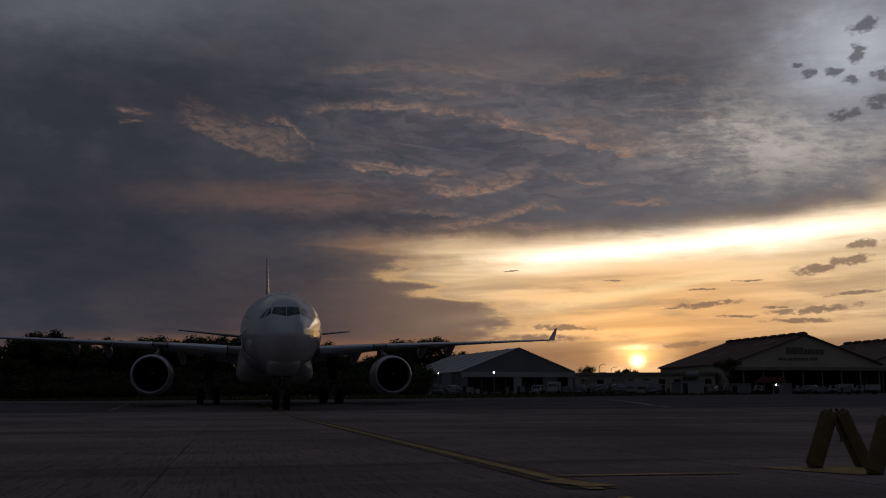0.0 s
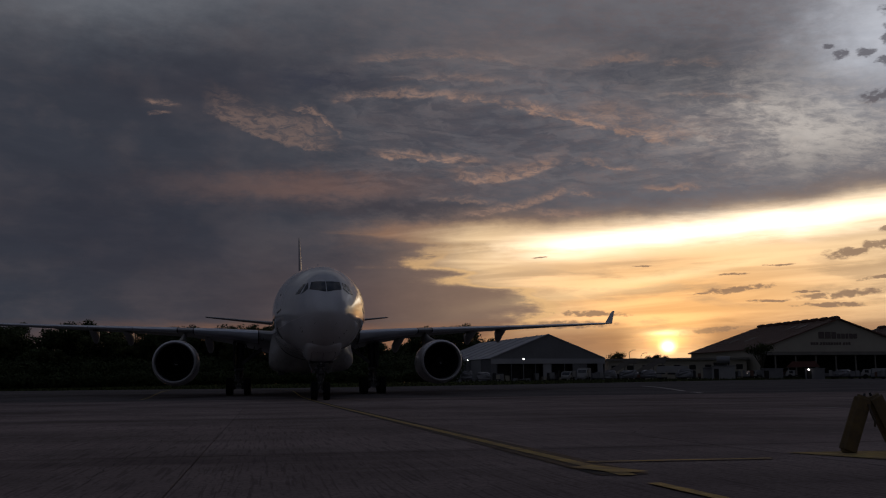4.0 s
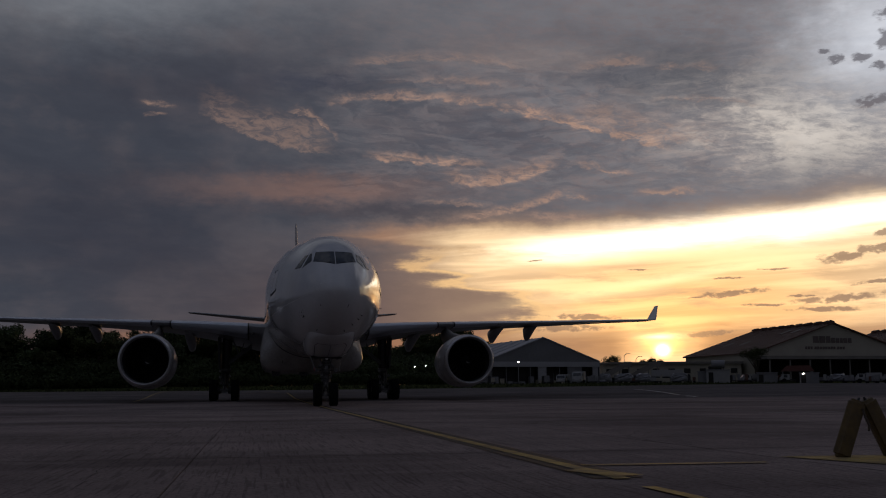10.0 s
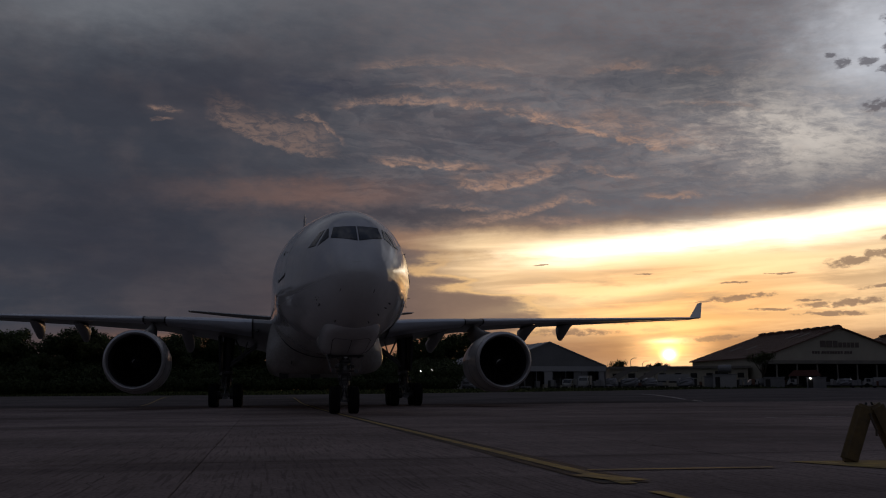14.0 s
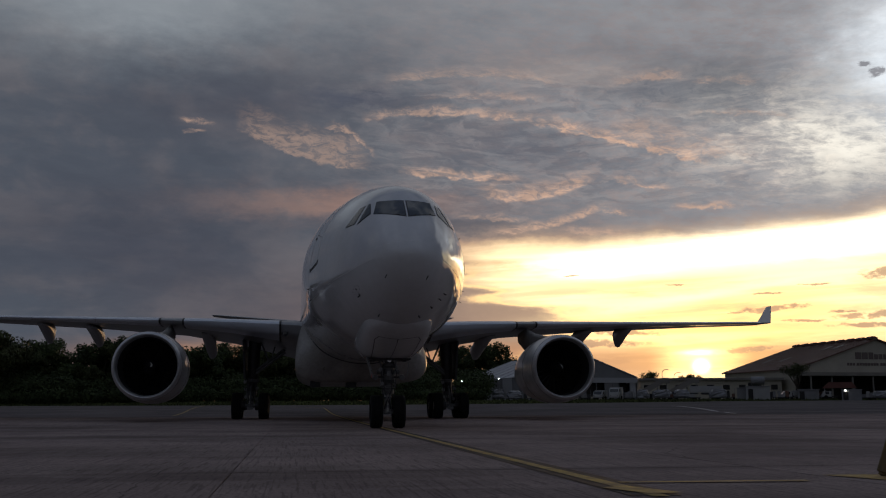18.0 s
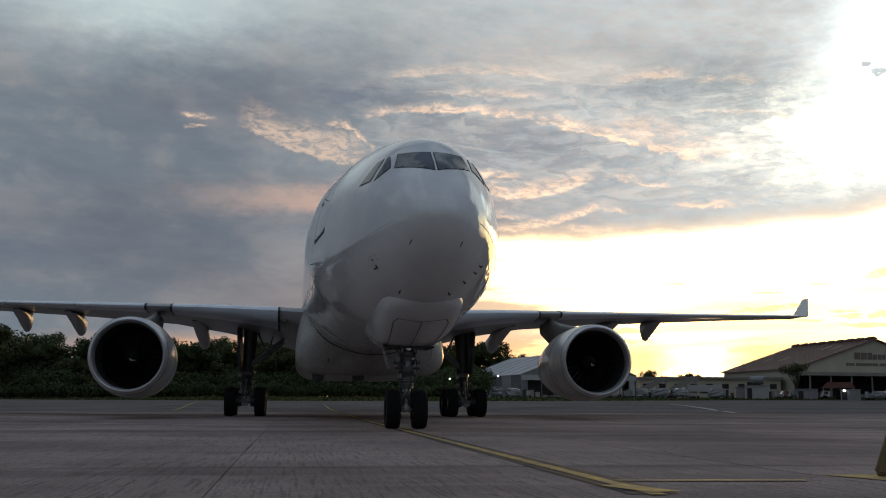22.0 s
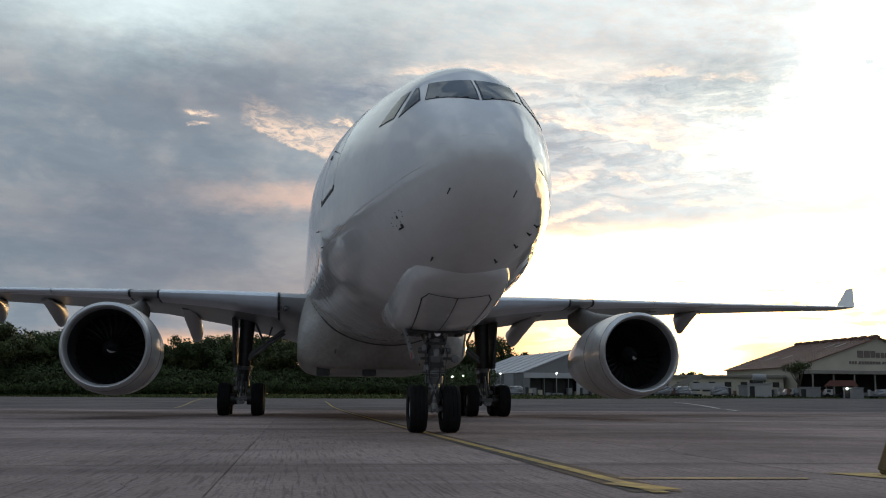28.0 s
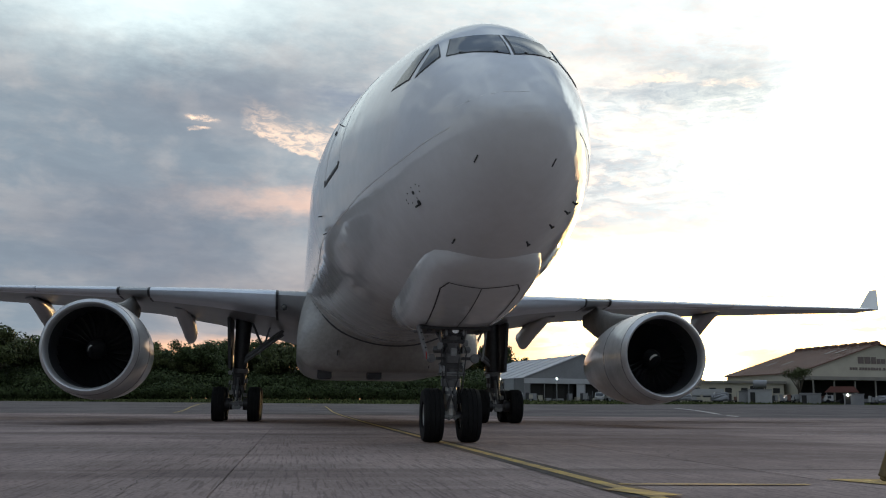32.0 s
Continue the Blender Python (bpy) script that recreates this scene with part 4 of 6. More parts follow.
def build_wing(sign):
    rings = []
    for s in WING:
        rings.append([(sign * p[0], p[1], p[2]) for p in section(*s)])
    wing = part("wing", loft(rings), GREYWING, aircraft, "swept grey wing with a kinked trailing edge", 50)
    # slats along the leading edge, with a gap at the pylon
    for x0, x1 in ((3.85, 8.75), (10.15, 13.7), (13.74, 17.5), (17.54, 21.3), (21.34, 25.0), (25.04, 28.2)):
        rings = []
        for i in range(7):
            x = x0 + (x1 - x0) * i / 6
            s = wing_at(x)
            s[1] -= 0.03
            loop = section(*s, n=24)
            nose = [p for k, p in enumerate(loop) if 17 <= k <= 30]
            c = Vector((x, s[1] + 0.10 * s[3], s[2]))
            outer = [c + (Vector(p) - c) * 1.05 for p in nose]
            inner = [c + (Vector(p) - c) * 0.97 for p in reversed(nose)]
            rings.append([(sign * p[0], p[1], p[2]) for p in outer + inner])
        part("slat", loft(rings), SLAT, wing, "bare metal leading-edge slat", 40)
    for x0, x1 in ((3.75, 3.84), (8.77, 8.86), (10.04, 10.13)):
        rings = []
        for x in (x0, x1):
            s = wing_at(x)
            s[1] -= 0.02
            loop = [p for k, p in enumerate(section(*s, n=24)) if 16 <= k <= 31]
            c = Vector((x, s[1] + 0.10 * s[3], s[2]))
            rings.append([(sign * q.x, q.y, q.z) for q in [c + (Vector(p) - c) * 1.03 for p in loop]])
        part("slat_end", loft(rings), SEAL, wing, "dark gap at the end of a slat", 0)
    # flap track fairings: canoes that hang deepest at their aft end
    for x, y1, tip in ((7.9, 28.4, 3.45), (14.6, 29.4, 4.16), (17.5, 29.6, 4.36)):
        s = wing_at(x)
        y0 = s[1] + s[3] * 0.34
        rings = []
        for i in range(13):
            q = i / 12
            y = y0 + (y1 - y0) * q
            c = (y - s[1]) / s[3]
            high = s[2] - 0.045 * s[3] * (1 - c) - math.tan(radians(s[5])) * (y - s[1]) + 0.05 - max(0.0, c - 0.9) * 1.6
            low = high - 0.12 - (high - tip - 0.1) * min(1.0, q / 0.9) ** 1.5 * (1.0 if q < 0.93 else 0.86 - (q - 0.93) * 4)
            w = 0.33 * math.sin(math.pi * min(0.97, 0.12 + q * 0.64)) ** 0.7
            m, h = (high + low) / 2, (high - low) / 2
            rings.append([(sign * (x + w * math.copysign(abs(math.cos(a)) ** 0.8, math.cos(a))), y, m + h * math.sin(a)) for a in [2 * math.pi * k / 16 for k in range(16)]])
        part("flap_track_fairing", loft(rings), GREYWING, wing, "canoe-shaped flap track fairing", 50)
    # winglet
    a, b = section(29.4, 32.0, 6.26, 2.3, .09), section(30.1, 33.25, 7.55, 0.75, .08)
    rings = []
    for i in range(5):
        q = i / 4
        rings.append([(sign * (29.4 + 0.72 * q + (pa[2] - 6.26) * (1 - q) * 0.3), pa[1] + (pb[1] - pa[1]) * q, 6.26 + 1.3 * q + (pa[2] - 6.26) * (1 - q) * 0.5) for pa, pb in zip(a, b)])
    part("winglet", loft(rings), WHITE, wing, "upturned white winglet", 50)
    return wing


wings = [build_wing(s) for s in (-1, 1)]
for sign, w in zip((-1, 1), wings):
    lamp = part("landing_lamp", lathe([(0.0, 0.01), (0.005, 0.085), (0.03, 0.095), (0.12, 0.1)], seg=20), GLASS, w, "round landing lamp in the wing root", 50, Matrix.Translation((sign * 3.52, 17.02, 4.20)))
    part("lamp_rim", lathe([(0.01, 0.095), (-0.01, 0.105), (0.01, 0.118), (0.1, 0.12)], seg=20), STEEL, lamp)

ENGINE_Y, ENGINE_Z = 13.2, 2.47
rotors = []


def build_engine(sign):
    x = 9.55 * sign
    at = pose(x, ENGINE_Y, ENGINE_Z, -1.5, 0, 0)
    nac = part("engine_nacelle", lathe([(0.22, 1.535), (0.6, 1.585), (1.2, 1.625), (2.2, 1.63), (3.4, 1.56), (4.6, 1.40), (5.8, 1.16), (6.6, 0.98), (6.62, 0.93), (5.5, 0.9)], seg=64), NACELLE, aircraft, "white engine nacelle, faintly soiled", 40)
    nac.matrix_basis = at
    part("inlet_lip", lathe([(0.225, 1.538), (0.12, 1.50), (0.04, 1.45), (0.0, 1.41), (0.03, 1.37), (0.12, 1.335), (0.30, 1.31), (0.42, 1.305)], seg=64), LIP, nac, "polished metal inlet lip", 60)
    for y, r in ((0.232, 1.541), (1.9, 1.633)):
        part("cowl_seam", lathe([(y - 0.012, r - 0.004), (y - 0.008, r + 0.004), (y + 0.008, r + 0.004), (y + 0.012, r - 0.004)], seg=64), SEAL, nac, "", 0)
    part("inlet_liner", lathe([(0.42, 1.305), (0.7, 1.29), (1.3, 1.26), (1.75, 1.25)], seg=64), INTAKE, nac, "acoustic inlet liner, coloured dark for the shade inside", 60)
    # a dark disc closes the duct in place of the shade behind the fan
    part("duct_end_disc", lathe([(1.74, 1.25), (1.75, 0.02)], seg=48), INTAKE, nac, "", 0)
    part("exhaust_cone", lathe([(5.4, 0.62), (6.6, 0.55), (7.4, 0.18), (7.5, 0.02)], seg=32), DARKSTEEL, nac, "dark exhaust cone", 60)
    fan = part("fan_hub", lathe([(-0.05, 0.33), (0.2, 0.36)], seg=32), DARKSTEEL, aircraft, "dark fan hub with a ring of blades", 60)
    n = 26
    bm = bmesh.new()
    rows = []
    for j in range(7):
        r = 0.34 + (1.235 - 0.34) * j / 6
        tw = radians(32 + 32 * j / 6)
        ch = 0.17 + 0.10 * j / 6
        a0 = 0.12 * (j / 6) ** 2
        rows.append([bm.verts.new((r * math.cos(a0 + ch * q * math.sin(tw) / r * 0.5), ch * q * math.cos(tw), r * math.sin(a0 + ch * q * math.sin(tw) / r * 0.5))) for q in (-1, 0, 1)])
    for a, b in zip(rows, rows[1:]):
        for k in range(2):
            bm.faces.new((a[k], a[k + 1], b[k + 1], b[k]))
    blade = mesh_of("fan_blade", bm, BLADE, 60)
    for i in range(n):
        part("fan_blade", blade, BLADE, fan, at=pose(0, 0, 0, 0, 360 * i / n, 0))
    cone = part("spinner", lathe([(-0.72, 0.012), (-0.66, 0.06), (-0.45, 0.17), (-0.15, 0.29), (0.05, 0.345), (0.15, 0.35)], seg=32), SPINNER, fan, "black conical spinner", 60)
    bm = bmesh.new()
    rail = []
    for i in range(9):
        q = i / 8
        y = -0.66 + 0.34 * q
        r = 0.062 + (0.235 - 0.062) * q + 0.006
        w = 0.5 * math.sin(math.pi * min(1.0, 0.15 + q * 0.85)) * (1 - q * 0.35)
        a = 1.6 * q
        rail.append([bm.verts.new((r * math.cos(a + s * w), y - 0.004, r * math.sin(a + s * w))) for s in (-1, -0.33, 0.33, 1)])
    for a, b in zip(rail, rail[1:]):
        for k in range(3):
            bm.faces.new((a[k], a[k + 1], b[k + 1], b[k]))
    part("spiral_mark", bm, MARK, fan, "white comma painted on the spinner", 60)
    base = at @ pose(0, 1.40, 0)
    fan.matrix_basis = base
    rotors.append((fan, base, sign))
    # pylon
    s = wing_at(9.6)
    rings = []
    for q, w, top, low in ((0.0, .03, 4.05, 3.95), (.10, .09, 4.12, 3.9), (.30, .15, 4.24, 3.7), (.60, .19, 4.45, 3.5), (.82, .21, 4.70, 3.4), (1.0, .21, 4.88, 3.6), (1.35, .05, 4.7, 4.2)):
        y = 15.7 + (s[1] + 0.6 - 15.7) * q
        rings.append([(x + w * math.cos(a), y, (top + low) / 2 + (top - low) / 2 * math.sin(a)) for a in [2 * math.pi * k / 16 for k in range(16)]])
    part("pylon", loft(rings), PYLON, aircraft, "grey-white engine pylon", 50)
    return nac


engines = [build_engine(s) for s in (-1, 1)]


def build_tail():
    rings = [[(p[2] - 0, p[1], p[0]) for p in section(z, y, 0, c, th)] for z, y, c, th in ((7.6, 37.2, 9.4, .10), (9.0, 38.9, 8.0, .10), (12.6, 43.2, 5.6, .10), (16.0, 47.2, 3.3, .10), (16.35, 47.9, 2.6, .08))]
    fin = part("tail_fin", loft(rings), FIN, aircraft, "tall tail fin with its backlit darkness put into the colour", 50)
    for sign in (-1, 1):
        rings = [[(sign * p[0], p[1], p[2]) for p in section(x, y, z, c, th)] for x, y, z, c, th in ((0.4, 41.2, 6.65, 5.4, .10), (1.4, 42.0, 6.72, 5.1, .10), (9.2, 47.2, 7.70, 2.2, .10), (9.7, 47.8, 7.76, 1.6, .08))]
        part("tailplane", loft(rings), GREYWING, aircraft, "grey horizontal tailplane", 50)


build_tail()


def build_belly():
    # it grows out of the fuselage's underside along a swept line and has a flat bottom
    start = ease([(0, 10.6), (28, 11.0), (46, 11.4), (59, 12.6), (65, 13.4), (80, 17.0), (100, 19.0)])

    def reach(a, y):
        """The fairing's distance from the fuselage's axis, at an angle from straight down."""
        c, s = math.cos(radians(a)), math.sin(radians(a))
        r = ((max(0.0, c) / 3.66) ** 7 + (abs(s) / 3.12) ** 7) ** (-1 / 7)
        q = min(1.0, max(0.0, (y - start(abs(a))) / 2.0))
        q = q * q * (3 - 2 * q) * min(1.0, max(0.0, (32 - y) / 7))
        return (2.80 + (r - 2.80) * q) * (1 - 0.15 * min(1.0, max(0.0, (abs(a) - 46) / 36)) * q)

    rings = []
    for y in [10.55 + 0.15 * i for i in range(20)] + [13.7, 14.4, 15.2, 16.2, 17.4, 18.8, 20.5, 22.5, 24.5, 26, 27.5, 29, 30.5, 32]:
        ring = []
        for k in range(65):
            a = -100 + 200 * k / 64
            c, s = math.cos(radians(a)), math.sin(radians(a))
            r = reach(a, y)
            ring.append((r * s, y, 5.40 - r * c))
        ring.append((0, y, 5.6))
        rings.append(ring)
    belly = part("belly_fairing", loft(rings), GRIMY, aircraft, "flat-bottomed soiled belly fairing at the wing root", 50)
    rails = []
    bm = bmesh.new()
    for i in range(81):
        ang = -72 + 144 * i / 80
        row = []
        for dy, lift in ((0.36, -0.02), (0.37, 0.016), (0.42, 0.016), (0.43, -0.02)):
            y = start(abs(ang)) + dy
            r = max(reach(ang, y), 2.822) + lift
            row.append(bm.verts.new((r * math.sin(radians(ang)), y, 5.40 - r * math.cos(radians(ang)))))
        rails.append(row)
    for p, q in zip(rails, rails[1:]):
        for k in range(3):
            bm.faces.new((p[k], p[k + 1], q[k + 1], q[k]))
    part("fairing_seam", bm, SEAL, belly, "dark sealed joint of the belly fairing", 0)
    for x, y, z in ((-1.75, 12.1, 2.35), (-0.7, 12.4, 2.0), (1.2, 12.4, 2.0)):
        bm = bmesh.new()
        add_box(bm, (0.03, 0.3, 0.16), (x, y, z), 0.01, Matrix.Rotation(radians(20), 4, "X"))
        part("drain_mast", bm, SEAL, belly, "small dark drain mast")
    for x, y in ((-2.1, 11.2), (-0.5, 10.9)):
        add = bmesh.new()
        add_box(add, (0.46, 0.6, 0.36), (x, y + 2.2, 1.70), 0.03)
        part("air_duct", add, DARKSTEEL, belly, "small dark air duct under the belly")
    return belly


belly = build_belly()


def build_wheel(place, radius, width, hub):
    """A wheel about its own x axis."""
    w, r = width / 2, radius
    prof = [(-w * .55, hub), (-w * .9, hub + .02), (-w, hub + (r - hub) * .45), (-w * .93, r * .93), (-w * .72, r * .985)]
    for g in (-.45, 0, .45):
        prof += [(w * (g - .06), r), (w * (g - .03), r - .015), (w * (g + .03), r - .015), (w * (g + .06), r)]
    prof += [(w * .72, r * .985), (w * .93, r * .93), (w, hub + (r - hub) * .45), (w * .9, hub + .02), (w * .55, hub)]
    bm = lathe(prof, seg=36)
    bmesh.ops.rotate(bm, verts=bm.verts, matrix=Matrix.Rotation(radians(-90), 3, "Z"))
    tyre = part("wheel", bm, RUBBER, aircraft, "black grooved aircraft tyre", 40)
    bm = lathe([(-w * .5, 0.02), (-w * .62, hub * .4), (-w * .45, hub * .55), (-w * .40, hub * .85), (-w * .72, hub * .97), (-w * .72, hub + .012), (w * .72, hub + .012), (w * .72, hub * .97), (w * .40, hub * .85), (w * .45, hub * .55), (w * .62, hub * .4), (w * .5, 0.02)], seg=24)
    bmesh.ops.rotate(bm, verts=bm.verts, matrix=Matrix.Rotation(radians(-90), 3, "Z"))
    part("rim", bm, RIM, tyre, "grey metal wheel rim", 40)
    tyre.matrix_basis = Matrix.Translation(place)
    wheels.append((tyre, Vector(place), radius))
    return tyre


wheels = []


def build_nose_gear():
    for sx in (-1, 1):
        build_wheel((sx * 0.365, 0, 0.525), 0.525, 0.40, 0.25)
    g = part("nose_gear_leg", add_rod(bmesh.new(), (0, -0.05, 1.25), (0, -0.42, 2.75), 0.165, 0.185, 20), STEEL, aircraft, "dark grey nose landing gear leg", 40)
    rod_part("oleo_piston", (0, 0, 0.5), (0, -0.06, 1.3), 0.125, CHROME, g, label="bright chromed oleo piston", seg=20)
    rod_part("axle", (-0.36, 0, 0.525), (0.36, 0, 0.525), 0.07, STEEL, g)
    rod_part("collar", (0, -0.05, 1.10), (0, -0.075, 1.24), 0.20, STEEL, g, seg=20)
    rod_part("piston_ring", (0, -0.03, 0.95), (0, -0.034, 1.0), 0.145, STEEL, g, seg=20)
    rod_part("piston_ring", (0, -0.01, 0.66), (0, -0.014, 0.74), 0.15, LEGGREY, g, seg=20)
    box_part("steering_plate", (0.54, 0.30, 0.05), (0, -0.14, 1.32), DARKSTEEL, g, 0.015)
    box_part("steering_plate", (0.50, 0.28, 0.05), (0, -0.17, 1.52), DARKSTEEL, g, 0.015)
    for sx in (-1, 1):
        rod_part("plate_strut", (sx * 0.23, -0.20, 1.30), (sx * 0.22, -0.22, 1.56), 0.03, LEGGREY, g, seg=8)
        box_part("yoke_frame", (0.045, 0.08, 0.42), (sx * 0.17, -0.54, 2.26), LEGGREY, g, 0.01)
    box_part("yoke_frame", (0.39, 0.08, 0.045), (0, -0.54, 2.47), LEGGREY, g, 0.01)
    rod_part("yoke_pin", (0, -0.50, 2.16), (0, -0.60, 2.16), 0.07, CHROME, g, label="bright round pin", seg=14)
    box_part("towing_plate", (0.32, 0.12, 0.05), (0, -0.14, 0.50), LEGGREY, g, 0.015)
    rod_part("collar", (0, -0.16, 1.58), (0, -0.2, 1.74), 0.215, STEEL, g, seg=20)
    for z0, z1, y in ((0.62, 0.92, -0.32), (0.92, 1.22, -0.32)):
        bm = bmesh.new()
        for sx in (-1, 1):
            a, b = (0.10 * sx, -0.1, z0 if z0 < 0.9 else z1), (0.03 * sx, y, 0.92)
            add_rod(bm, a, b, 0.035, 0.028, 8)
        part("torque_link", bm, STEEL, g)
    box_part("lamp_bracket", (0.86, 0.06, 0.06), (0, -0.28, 1.62), DARKSTEEL, g)
    for sx in (-1, 1):
        for z in (1.62,):
            c = part("taxi_lamp", lathe([(0.0, 0.085), (0.06, 0.095), (0.14, 0.05), (0.15, 0.01)], seg=20, caps=True), STEEL, g, "round taxi lamp, unlit", 40)
            c.matrix_basis = Matrix.Translation((sx * 0.43, -0.36, z))
        rod_part("steering_jack", (sx * 0.16, -0.22, 1.80), (sx * 0.34, -0.10, 1.80), 0.07, STEEL, g)
        rod_part("drag_brace", (sx * 0.20, -0.28, 1.95), (sx * 0.42, 1.0, 2.75), 0.05, STEEL, g)
        rod_part("hydraulic_hose", (sx * 0.13, -0.20, 1.9), (sx * 0.17, -0.09, 0.78), 0.016, SEAL, g, seg=6)
        rod_part("brake_hose", (sx * 0.10, -0.14, 1.3), (sx * 0.2, -0.02, 0.55), 0.014, SEAL, g, seg=6)
    rod_part("retraction_jack", (0.0, -0.36, 2.3), (0.05, 0.75, 2.7), 0.07, STEEL, g)
    bm = bmesh.new()
    for x in (-0.22, 0.22):
        add_box(bm, (0.07, 0.16, 0.5), (x, -0.42, 2.42), 0.01)
    add_box(bm, (0.54, 0.12, 0.08), (0, -0.42, 2.62), 0.01)
    add_box(bm, (0.50, 0.10, 0.07), (0, -0.40, 2.2), 0.01)
    part("leg_yoke", bm, DARKSTEEL, g, "dark trunnion yoke in the gear bay")
    rod_part("cross_shaft", (-0.72, -0.40, 2.56), (0.72, -0.40, 2.56), 0.055, DARKSTEEL, g)
    d = part("bay_door", add_box(bmesh.new(), (0.05, 0.17, 0.68), (0, 0, -0.34), 0.015), LEGGREY, g, "small open nose gear bay door")
    for z in (-0.16, -0.30, -0.46):
        rod_part("door_hole", (0.0, -0.08, z), (0.0, -0.09, z), 0.018, SEAL, d, seg=10)
    d.matrix_basis = pose(-0.72, -0.5, 2.25, 0, -17, 10)
    d = part("bay_door", add_box(bmesh.new(), (0.03, 0.17, 0.68), (0, 0, -0.34), 0.01), LEGGREY, g, "small open nose gear bay door")
    d.matrix_basis = pose(0.68, -0.3, 2.25, 0, 8, -6)
    for z, w in ((1.32, 0.50), (1.46, 0.42), (1.95, 0.46), (2.08, 0.36)):
        box_part("valve_block", (w, 0.12, 0.07), (0, -0.22 - (z - 1.3) * 0.2, z), DARKSTEEL if z > 1.4 else LEGGREY, g, 0.015)
    for x, y, z, s in ((-0.2, -0.30, 1.42, 0.09), (0.22, -0.28, 1.50, 0.08), (-0.26, -0.33, 1.86, 0.10), (0.24, -0.36, 1.92, 0.09), (0.0, -0.40, 1.74, 0.12)):
        box_part("junction_box", (s, s * 0.8, s * 1.3), (x, y, z), LEGGREY, g, 0.012)
    for k, (x0, x1) in enumerate(((-0.10, -0.24), (0.10, 0.26), (-0.05, 0.12), (0.04, -0.16))):
        pts = [Vector((x0, -0.28, 2.2)), Vector((x1, -0.36, 1.75)), Vector((x1 * 0.8, -0.30, 1.2)), Vector((x0 * 1.6, -0.14, 0.72))]
        for a, b in zip(pts, pts[1:]):
            rod_part("hydraulic_hose", a, b, 0.013, SEAL, g, seg=6)
    for sx in (-1, 1):
        rod_part("tow_lug", (sx * 0.06, -0.12, 0.50), (sx * 0.06, -0.26, 0.46), 0.035, LEGGREY, g, seg=10)
        rod_part("link_rod", (sx * 0.30, -0.36, 2.5), (sx * 0.17, -0.22, 1.5), 0.022, LEGGREY, g, seg=8)
        box_part("bay_hinge", (0.10, 0.5, 0.10), (sx * 0.50, -0.35, 2.16), DARKSTEEL, g, 0.015)
    box_part("warning_tag", (0.02, 0.035, 0.15), (-0.56, -0.59, 1.66), RED, g, label="red warning tag on the bay door")


